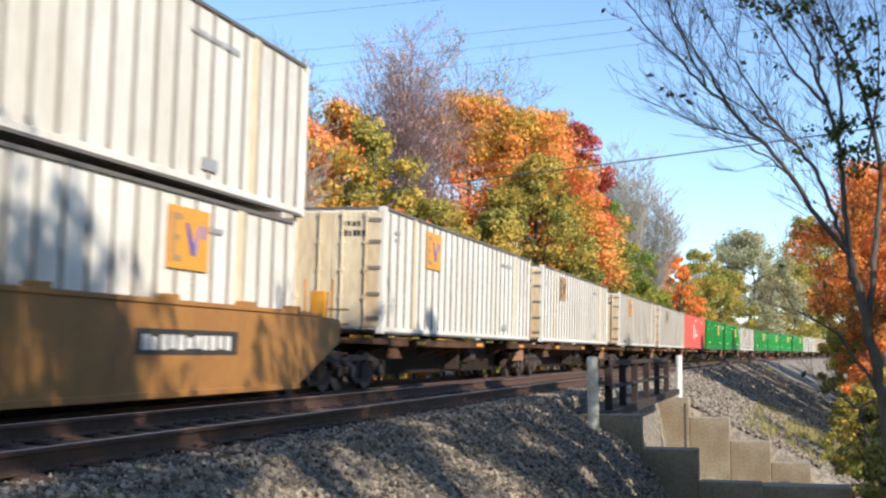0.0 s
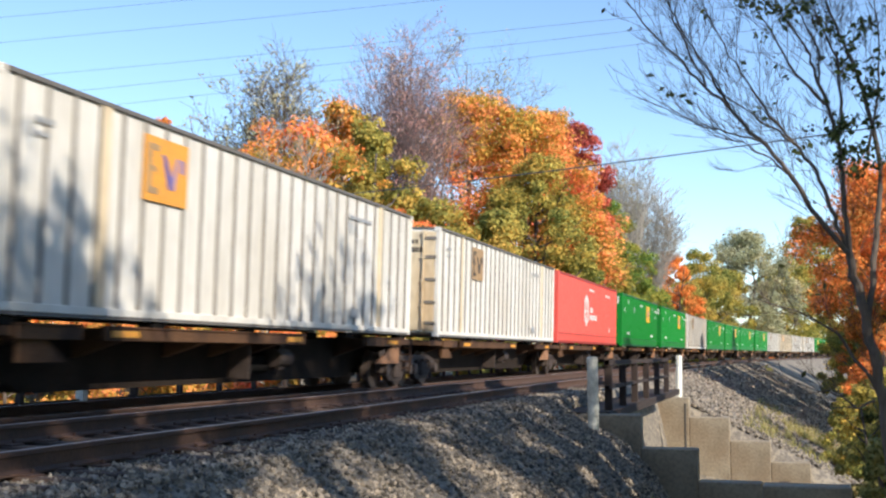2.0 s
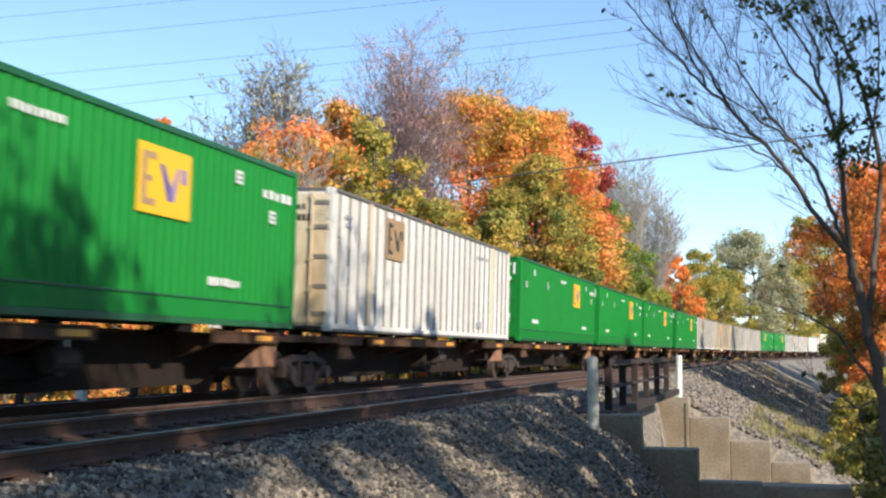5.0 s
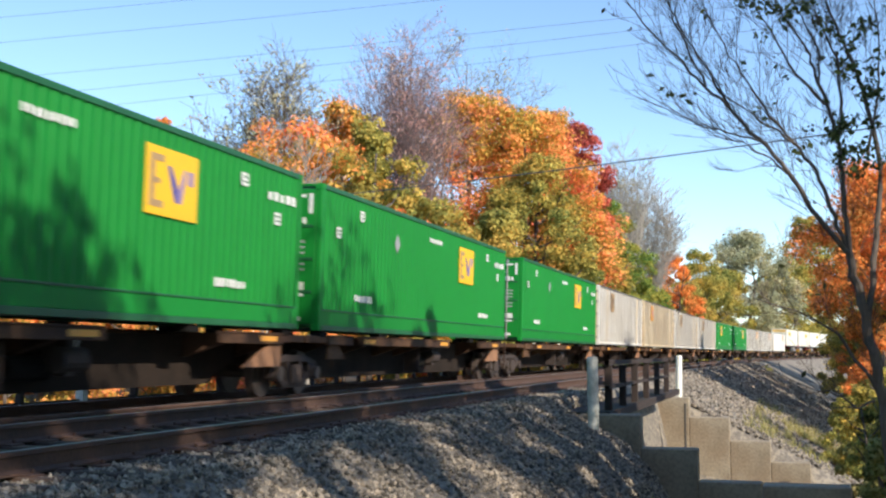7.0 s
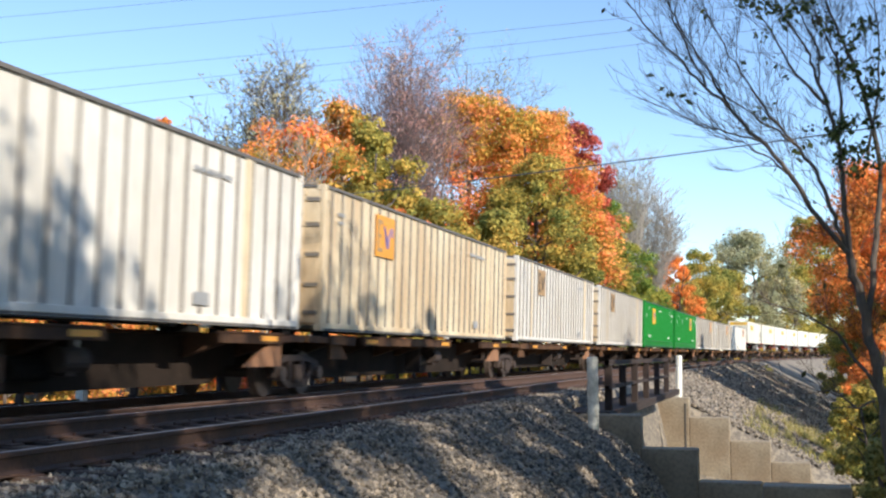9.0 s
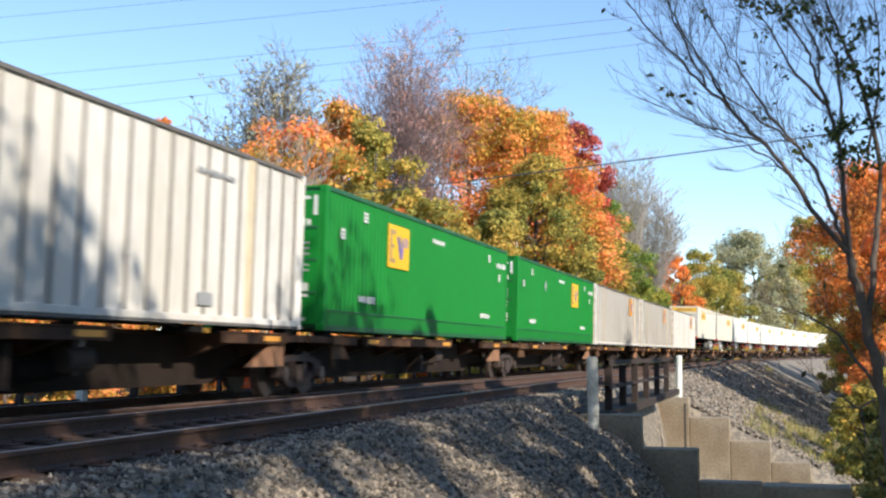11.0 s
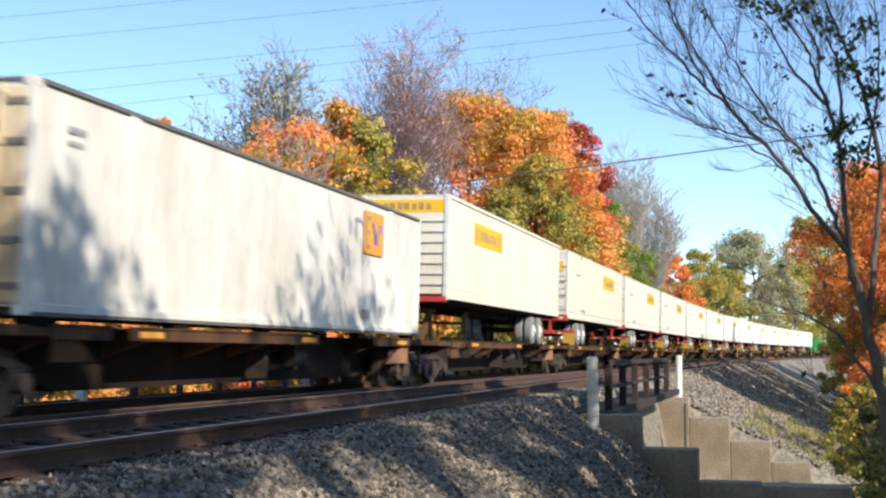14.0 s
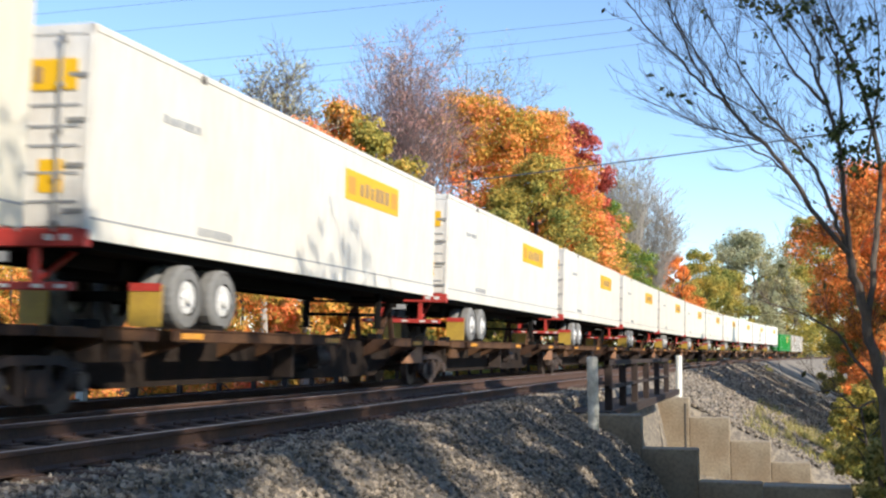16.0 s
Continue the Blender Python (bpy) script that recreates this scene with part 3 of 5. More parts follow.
tree_at(374, 56, 164, 8.5, L["rusty"], "bright orange maple on the near bank", 40, low=0.46, density=1.6, clumps=100, leaf=0.15, base=-3.5)
tree_at(366, 72, 52, 5, L["rusty"], "small rust-coloured maple on the near bank", 41, low=0.05, base=-3.8, leaf=0.15)
tree_at(345, 78, 20, 4.5, L["olive"], "brown and yellow bush on the near bank", 42, low=0.02, base=-3.8, leaf=0.12, name="bush")

tree_at(-236, 47, 196, 2.6, L["rusty"], "slim coral-red maple top above the train", 50, low=0.3, leaf=0.13, clumps=30)
fan_at(-116, 47, 196, 1.6, None, "pale dead snag with few branches", 51, bark="pale_bark", stems=3, fork=0.5)
fan_at(-152, 46, 186, 1.4, None, "pale leaning dead stem", 52, bark="pale_bark", stems=3, fork=0.5)

# growth seen under the train
for i in range(9):
    tree_at(-365 + 24 * i, 39 + (i * 5 % 4) * 2.5, 78 + (i * 7 % 5) * 6, 5.0, L[("orange", "olive", "rusty", "orange", "mixed")[i % 5]], "bright autumn thicket beyond the track", 230 + i, low=0.03, leaf=0.12, name="bush", clumps=50)

# low growth beyond the tracks
for i in range(16):
    s = 6 + 3.4 * i + (i * 7 % 5) * 0.4
    x, y, _ = along(s * 1.25, -13.0 - (i * 5 % 7) * 1.1)
    tree(x, y, 2.6 + (i * 3 % 4) * 0.5, 3.8, L[("orange", "rusty", "orange", "olive")[i % 4]], "low bright autumn bush beyond the track", 200 + i, low=0.02, density=0.7, leaf=0.1, clumps=40, name="bush")

# trees on the bank beside and behind the camera
# mostly out of view, set to cast the shade on train and embankment
for i, (x, y, h, w) in enumerate([(6.2, -0.4, 15.4, 4.6), (7.4, 18.4, 14.2, 4.0), (6.0, -5.5, 14.0, 6.5), (4.0, -13, 13, 7),
                                  (6.6, 20.6, 10, 3.6), (8.5, 26, 12, 4), (8.8, 60, 10, 7), (8.8, 66, 11, 7.5), (9.4, 73, 12, 8), (10.2, 81, 12, 8), (11.4, 90, 12, 8), (12.8, 99, 13, 9), (13.4, 108, 13, 9), (15, 118, 13, 9), (17, 128, 13, 9), (19, 138, 13, 9), (21.5, 150, 14, 10)]):
    tree(x, y, h, w, L["olive"], "leafy bank tree placed to cast shade", 60 + i, low=0.52 if -1 < y < 0 else 0.16 if y < 50 else 0.04, density=1.0 if y < 50 else 1.6, leaf=0.21, clumps=95 if y < 50 else 130, fine=True)


# twiggy trees out of view, set to throw branch shadows on the train
for i, (x, y, h, w, n) in enumerate([(6.4, 2.9, 13.8, 3.0, 800), (6.4, 12.0, 13.2, 4.2, 700), (6.8, 9.0, 11.6, 3.0, 500), (6.6, 15.0, 12.8, 3.4, 600), (6.4, 5.4, 12.0, 2.0, 300)]):
    fan_tree(x, y, h, w, L["olive"], "half-bare bank tree placed to cast branch shadows", 90 + i, leaves=n, leaf=0.11, stems=14, fork=(0.62, 0.52, 0.2, 0.52, 0.62)[i])
# unseen bushes, added only to keep low sun off the gravel slope
for i, (x, y, h, w) in enumerate([(4.2, 14.2, 4.8, 3.2), (4.8, 18.2, 5.0, 3.0), (3.9, 9.6, 4.4, 3.0), (4.1, 5.0, 4.8, 3.2), (4.3, 0.2, 5.2, 3.6), (4.2, -5, 5, 4), (5.0, 21.2, 6.2, 3.6), (5.6, 17.0, 6.0, 3.4), (5.6, 24.2, 5.6, 3.6),
                                  (4.3, 7.2, 5.0, 2.4), (4.5, 12.0, 6.0, 3.2), (4.6, 16.2, 5.6, 3.0), (4.8, 19.6, 5.4, 2.8), (4.4, 21.8, 5.8, 2.8), (3.9, 17.4, 4.6, 2.4), (3.6, 14.8, 4.0, 2.2),
                                  (5.0, 13.2, 7.3, 3.4), (5.2, 15.6, 7.4, 3.6), (5.4, 18.2, 7.5, 3.6), (5.6, 20.4, 7.4, 3.2)]):
    tree(x, y, h, w, L["green"], "unseen green bush added to shade the gravel slope", 110 + i, low=0.03, density=1.0 if y > 11 else 0.42, leaf=0.12, clumps=60, name="bush")


# ---- foreground tree ----
def hung(px, pz, dist):
    """A place in the air at a bearing and slope (times 1000) and a distance ahead."""
    x, y = seen(px, dist)
    return Vector((x, y, 0.77 + dist * pz / 1000))


def fore_tree():
    rnd, rs = random.Random(8), np.random.RandomState(8)
    t = thing("tree", "slender nearly bare tree with leaning limbs and a few leaves", "tree")
    limbs = [
        (0.048, 0.031, [(374, -120), (369, -44), (362, -6), (355, 27), (348, 60), (343, 86)]),
        (0.021, 0.003, [(343, 84), (317, 115), (293, 155), (269, 182), (245, 208), (217, 236), (193, 260), (165, 293), (152, 310)]),
        (0.018, 0.003, [(340, 92), (328, 125), (317, 155), (298, 179), (279, 203), (260, 232), (241, 265), (222, 303)]),
        (0.024, 0.004, [(343, 84), (340, 132), (338, 170), (331, 203), (321, 232), (314, 255), (293, 289), (285, 308)]),
        (0.016, 0.004, [(336, 186), (341, 215), (338, 251), (326, 279), (317, 305)]),
        (0.026, 0.008, [(357, 20), (366, 98), (372, 160), (359, 227), (350, 251), (340, 274), (329, 305)]),
        (0.016, 0.003, [(362, -28), (331, 18), (305, 32), (264, 46)]),
        (0.010, 0.003, [(225, 228), (210, 262), (198, 286), (192, 308)]),
        (0.011, 0.003, [(245, 208), (222, 251), (207, 274), (193, 303)]),
        (0.013, 0.003, [(327, 212), (302, 241), (283, 274), (266, 303)]),
        (0.009, 0.003, [(272, 180), (250, 186), (222, 194), (196, 205)]),
        (0.009, 0.003, [(297, 150), (279, 165), (255, 179), (226, 186)]),
        (0.010, 0.003, [(298, 179), (272, 197), (240, 222), (210, 264)]),
        (0.010, 0.003, [(321, 232), (322, 262), (306, 290), (300, 308)]),
        (0.012, 0.003, [(361, 170), (372, 220), (374, 270), (370, 312)]),
        (0.010, 0.003, [(360, -40), (346, -44), (322, -30), (296, -34)]),
    ]
    tips, tw, tf = [], [], []
    for r0, r1, line in limbs:
        vs, fs = [], []
        pts = [hung(px, pz, 9.0 + 0.15 * math.sin(px * 0.02)) for i, (px, pz) in enumerate(line)]
        fine = []
        for a, b in zip(pts, pts[1:]):
            for k in range(4):
                fine.append(a.lerp(b, k / 4) + Vector((rnd.gauss(0, 0.007), rnd.gauss(0, 0.007), rnd.gauss(0, 0.007))))
        fine.append(pts[-1])
        tube(vs, fs, fine, [r0 + (r1 - r0) * i / (len(fine) - 1) for i in range(len(fine))], 8)
        part("trunk" if r0 > 0.06 else "limb", (vs, [], fs), "bark", t)
        if r0 > 0.06:
            continue
        for i in range(2, len(fine) - 1):
            for k in range(2 if i % 4 == 0 else 1):
                d = (fine[i + 1] - fine[i]).normalized()
                side = Vector((rnd.gauss(-0.15, 0.6), rnd.gauss(0, 0.6), rnd.gauss(0.25, 0.5)))
                grow(rnd, tw, tf, tips, fine[i], d + side * 0.8, rnd.uniform(0.2, 0.48), 0.0030, 2, 0.6, 0.3, sides=(4, 3, 3), kids=(1, 2), thin=0.0013)
    tagged(part("twig_mass", (tw, [], tf), "bark", t, "fine bare twigs"), kind="stuff")
    few = [tuple(p) for p, lv in tips if rnd.random() < 0.015]
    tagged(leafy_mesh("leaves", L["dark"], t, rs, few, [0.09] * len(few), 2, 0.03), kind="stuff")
    for (px, pz, n, w) in ((275, 292, 26, 0.16), (300, 296, 30, 0.18), (322, 300, 26, 0.16), (350, 290, 26, 0.2), (258, 298, 14, 0.1), (330, 182, 30, 0.18), (348, 176, 40, 0.2),
                           (366, 186, 50, 0.25), (372, 170, 50, 0.25), (360, 235, 50, 0.22), (355, 262, 40, 0.2), (372, 250, 60, 0.28), (318, 186, 14, 0.12)):
        c = [tuple(hung(px, pz, 9 + rs.normal() * 0.25) + Vector(rs.normal(scale=w * 0.6, size=3))) for _ in range(4)]
        tagged(leafy_mesh("leaves", L["dark"], t, rs, c, [w * 0.55] * 4, int(n * 0.7), 0.026, "hanging leaves coloured dark against the light"), kind="stuff")
    return t


fore_tree()

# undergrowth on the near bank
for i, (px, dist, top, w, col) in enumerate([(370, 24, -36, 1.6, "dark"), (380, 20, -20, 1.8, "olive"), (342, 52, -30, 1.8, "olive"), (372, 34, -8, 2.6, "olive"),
                                             (382, 16, -60, 1.6, "grass"), (352, 36, -62, 2.0, "grass"), (345, 44, -48, 2.4, "olive"),
                                             (375, 46, 20, 3.4, "rusty"), (358, 80, -6, 4.0, "olive"), (352, 88, 10, 5.0, "olive")]):
    x, y = seen(px, dist)
    u = x + D
    tree(x, y, max(0.8, 0.77 + dist * top / 1000 + 3.6), w, L[col], "tangled weedy bush on the near bank", 300 + i, low=0.03, density=0.6, leaf=0.05 + 0.0016 * dist, clumps=60, name="bush", base=-3.6, fine=True)

# grass tufts on the slopes
def tufts(name, count, s0, s1, u0, u1, h, seed, label):
    rs = np.random.RandomState(seed)
    vs, fs = [], []
    for i in range(count):
        s, u = rs.uniform(s0, s1), rs.uniform(u0, u1)
        if noise.noise((s * 0.5, u * 0.7, 9)) < 0.05:
            continue
        x, y, _ = along(s, u)
        z = ground_z(s, u)
        for k in range(5):
            a, l = rs.uniform(0, 6.28), h * rs.uniform(0.5, 1.2)
            dx, dy = math.cos(a), math.sin(a)
            n = len(vs)
            vs += [(x - dy * 0.012, y + dx * 0.012, z - 0.02), (x + dy * 0.012, y - dx * 0.012, z - 0.02), (x + dx * l * 0.45, y + dy * l * 0.45, z + l)]
            fs.append((n, n + 1, n + 2))
    return tagged(part(name, (vs, [], fs), L["grass"]), label, "grass", kind="stuff")


tufts("grass", 1100, 43, 66, 8.5, 13.0, 0.35, 1, "dry yellow-green grass on the sunlit embankment")
tufts("grass", 700, 46, 55, 10.0, 12.6, 0.5, 3, "green grass tufts on the lower embankment")
tufts("grass", 800, 10, 22, 7.8, 11, 0.22, 2, "sparse dry weeds at the foot of the gravel")

# overhead wires
def wire(px0, pz0, px1, pz1, d0, d1, r, label):
    a, b = hung(px0, pz0, d0), hung(px1, pz1, d1)
    vs, fs = [], []
    tube(vs, fs, [a.lerp(b, i / 20) + Vector((0, 0, -0.15 * math.sin(math.pi * i / 20))) for i in range(21)], [r] * 21, 6)
    w = thing("wire", label, "overhead wire", "overhead wires")
    part("strand", (vs, [], fs), "cable", w)


for pz0, pz1 in ((275, 372), (253, 350), (222, 316), (203, 307), (186, 296)):
    wire(-520, pz0, 420, pz1, 62, 50, 0.009, "thin overhead power line against the sky")
wire(-150, 128, 480, 208, 51, 30, 0.02, "dark drooping cable crossing the track")

# ---- the train ----
LEN, HALF, TALL, BASE = 16.15, 1.295, 2.9, 1.267


def lock_rods(parent, face, z0, z1, xs, mat="steel"):
    for x in xs:
        bm = cyls(0.022, ((x, face - 0.05, z0), (x, face - 0.05, z1)), n=8)
        for z in np.linspace(z0 + 0.1, z1 - 0.1, 5):
            box(bm, x - 0.05, x + 0.05, face - 0.07, face, z - 0.03, z + 0.03)
        part("lock_rod", bm, mat, parent)


def bars(parent, name, rects, mat, x=None, y=None, label=""):
    """Flat marks on a side (x given: rects of y0, y1, z0, z1) or on an end (y given: rects of x0, x1, z0, z1)."""
    bm = bmesh.new()
    for a, b, c, d in rects:
        if x is not None:
            box(bm, x - 0.002, x + 0.006, a, b, c, d)
        else:
            box(bm, a, b, y - 0.006, y + 0.002, c, d)
    ob = part(name, bm, mat, parent, label)
    return tagged(ob, label, kind="stuff") if len(rects) > 2 else ob


def words(y0, y1, z0, z1, n, seed):
    """A run of short upright bars, like lettering too small to read."""
    r, out, w = random.Random(seed), [], (y1 - y0) / n
    for i in range(n):
        out.append((y0 + i * w, y0 + i * w + w * r.uniform(0.55, 0.8), z0 + (z1 - z0) * r.choice((0, 0, 0.1)), z1 - (z1 - z0) * r.choice((0, 0, 0.15))))
    return out


def logo(parent, x, y0, z0, w, h, panel, faded=False):
    """A square panel with three plain emblem shapes."""
    p = bars(parent, "logo_panel", [(y0, y0 + w, z0, z0 + h)], panel, x=x, label="orange square logo panel" if not faded else "faded brown logo panel")
    u, v = w / 12, h / 12
    dark = "ink" if faded else "brown_faded"
    two = "ink" if faded else "blue"
    bm = prism(bmesh.new(), [(y0 + 0.9 * u, z0 + 1.4 * v), (y0 + 3.9 * u, z0 + 1.4 * v), (y0 + 3.9 * u, z0 + 2.6 * v), (y0 + 1.9 * u, z0 + 2.6 * v),
                             (y0 + 1.9 * u, z0 + 9.4 * v), (y0 + 3.9 * u, z0 + 9.4 * v), (y0 + 3.9 * u, z0 + 10.6 * v), (y0 + 0.9 * u, z0 + 10.6 * v)], x + 0.004, x + 0.013)
    part("logo_shape", bm, dark, p)
    bars(p, "logo_shape", [(y0 + 1.9 * u, y0 + 3.2 * u, z0 + 5.5 * v, z0 + 6.5 * v)], dark, x=x + 0.006)
    bm = prism(bmesh.new(), [(y0 + 4.7 * u, z0 + 9 * v), (y0 + 5.6 * u, z0 + 9 * v), (y0 + 7.3 * u, z0 + 5.2 * v), (y0 + 7.3 * u, z0 + 2.8 * v), (y0 + 6.6 * u, z0 + 2.8 * v)], x + 0.004, x + 0.013)
    part("logo_shape", bm, two, p)
    bm = prism(bmesh.new(), [(y0 + 7.4 * u, z0 + 5.2 * v), (y0 + 8.6 * u, z0 + 9 * v), (y0 + 9.2 * u, z0 + 9 * v), (y0 + 8.2 * u, z0 + 2.8 * v), (y0 + 7.4 * u, z0 + 2.8 * v)], x + 0.004, x + 0.013)
    part("logo_shape", bm, "ink" if faded else "lilac", p)
    bars(p, "logo_shape", [(y0 + 9.6 * u, y0 + 10.9 * u, z0 + 6.4 * v, z0 + 9 * v)], "ink" if faded else "lilac", x=x + 0.006)
    return p


def corner_frame(c, mat, L=LEN):
    h = L / 2
    for sx in (-1, 1):
        for sy in (-1, 1):
            part("corner_post", boxes((sx * HALF - 0.12 * (sx > 0), sx * HALF + 0.12 * (sx < 0), sy * h - 0.14 * (sy > 0), sy * h + 0.14 * (sy < 0), 0, TALL, 0.012)), mat, c)
            for z in (0, TALL - 0.12):
                part("corner_casting", boxes((sx * (HALF + 0.004) - 0.17 * (sx > 0), sx * (HALF + 0.004) + 0.17 * (sx < 0), sy * (h + 0.006) - 0.18 * (sy > 0),
                                              sy * (h + 0.006) + 0.18 * (sy < 0), z - 0.004, z + 0.124, 0.01)), mat, c)


def white_container(paint, label, logo_y, faded, smooth_side=False, marks=0):
    c = thing("shipping_container", label, "container", "white containers")
    h = LEN / 2
    part("body", boxes((-HALF + 0.03, HALF - 0.03, -h + 0.03, h - 0.03, 0.10, TALL - 0.055)), paint, c)
    part("roof", boxes((-HALF + 0.02, HALF - 0.02, -h, h, TALL - 0.05, TALL - 0.005)), "dirty_top", c, "grimy grey roof")
    for sx in (-1, 1):
        part("top_rail", boxes((sx * HALF - 0.02, sx * HALF + 0.012, -h + 0.14, h - 0.14, TALL - 0.065, TALL, 0.006)), "dirty_top", c, "dark grimy top rail")
        part("bottom_rail", boxes((sx * HALF - 0.03, sx * HALF + 0.012, -h + 0.14, h - 0.14, 0.045, 0.15, 0.006)), paint, c)
        part("rail_lip", boxes((sx * HALF - 0.03, sx * HALF + 0.006, -h + 0.14, h - 0.14, 0, 0.045)), "dirty_top", c, "dark lower lip")
    if not smooth_side:
        # the post colour holds the shade along each post as well as dirt
        n, rib = 27, None
        for i in range(n):
            y = -h + 0.14 + (LEN - 0.28) * (i + 0.5) / n
            for sx in (-1, 1):
                m = pose(sx * (HALF - 0.02), y, 0)
                if rib is None:
                    rib = part("post", boxes((-0.012, 0.022, -0.034, 0.034, 0.13, TALL - 0.06, 0.008)), "rib", c, "dirty vertical side post, darkened for shade")
                    rib.matrix_basis = m
                else:
                    again(rib, "post", m, c)
    else:
        for i in range(14):
            y = -h + LEN * (i + 0.5) / 14
            part("seam", boxes((HALF - 0.031, HALF - 0.024, y - 0.015, y + 0.015, 0.14, TALL - 0.1)), paint, c)
    for y in (-h + 2.35, h - 2.35):
        part("lifting_post", boxes((HALF - 0.03, HALF + 0.004, y - 0.11, y + 0.11, 0.1, TALL - 0.02, 0.006)), paint if smooth_side else "cream", c, "" if smooth_side else "wide cream lifting post")
    corner_frame(c, paint)
    for sx in (-1, 1):
        d = part("door", boxes((0.012 if sx > 0 else -1.17, 1.17 if sx > 0 else -0.012, -h - 0.005, -h + 0.05, 0.14, TALL - 0.12, 0.01)), "cream", c, "rust-streaked cream door")
        lock_rods(d, -h, 0.08, TALL - 0.08, (sx * 0.28, sx * 0.86), "cream")
        for z in (0.35, 0.9, 1.5, 2.1, 2.6):
            part("hinge", boxes((sx * 1.06 - 0.15, sx * 1.06 + 0.15, -h - 0.03, -h, z - 0.04, z + 0.04)), "rib", d, "rusty hinge")
        if sx > 0:
            bars(d, "number_marking", words(0.25, 0.75, 2.45, 2.57, 4, 3) + words(0.2, 0.85, 2.22, 2.36, 6, 4), "ink", y=-h - 0.006)
    part("end_wall", boxes((-1.17, 1.17, h - 0.04, h + 0.004, 0.14, TALL - 0.12)), paint, c)
    if logo_y is not None:
        logo(c, HALF + 0.006, -h + logo_y - 0.3, 1.72, 1.30, 0.94, "brown_faded" if faded else "orange", faded)
    r = random.Random(marks)
    bars(c, "number_marking", words(h - 4.6 + r.uniform(-0.3, 0.3), h - 3.0, 2.36, 2.45, 9, 5 + marks), "grey_mark", x=HALF + 0.004)
    bars(c, "number_marking", words(-h + 0.75, -h + 1.15, 2.34, 2.42, 4, 6) + words(-h + 0.75, -h + 1.1, 2.18, 2.24, 4, 8), "grey_mark", x=HALF + 0.004)
    bars(c, "notice", [(h - 4.2, h - 3.7, 0.3, 0.5)], "grey_mark", x=HALF + 0.004)
    return c


def corrugated(c, mat, dark, mat_name="side_panel", L=LEN, pitch=0.25):
    h = L / 2
    for sx in (-1, 1):
        vs, fs = [], []
        y, k = -h + 0.14, 0
        ys = []
        while y < h - 0.14:
            ys += [(y, 0.0), (y + pitch * 0.32, 0.0), (y + pitch * 0.5, -0.034), (y + pitch * 0.82, -0.034)]
            y += pitch
        ys.append((h - 0.14, 0.0))
        for yy, o in ys:
            yy = min(yy, h - 0.14)
            for z in (0.40, TALL - 0.09):
                vs.append((sx * (HALF - 0.008 + o), yy, z))
        fs = [(2 * i, 2 * i + 1, 2 * i + 3, 2 * i + 2) for i in range(len(ys) - 1)]
        part(mat_name, (vs, [], fs), mat, c, "ribbed steel side")
        part("top_rail", boxes((sx * HALF - 0.05, sx * HALF + 0.006, -h + 0.14, h - 0.14, TALL - 0.10, TALL, 0.01)), dark, c)
        part("skirt", boxes((sx * HALF - 0.05, sx * HALF - 0.004, -h + 0.14, h - 0.14, 0.10, 0.40, 0.006)), mat, c)
        part("bottom_rail", boxes((sx * HALF - 0.05, sx * HALF + 0.012, -h + 0.14, h - 0.14, 0, 0.10, 0.006)), dark, c)
        part("skirt_lip", boxes((sx * HALF - 0.03, sx * HALF + 0.014, -h + 0.14, h - 0.14, 0.385, 0.42, 0.005)), dark, c)
    part("core", boxes((-HALF + 0.06, HALF - 0.06, -h + 0.06, h - 0.06, 0.05, TALL - 0.06)), dark, c)
    part("roof", boxes((-HALF + 0.02, HALF - 0.02, -h + 0.02, h - 0.02, TALL - 0.05, TALL - 0.005)), mat, c)
    corner_frame(c, mat, L)


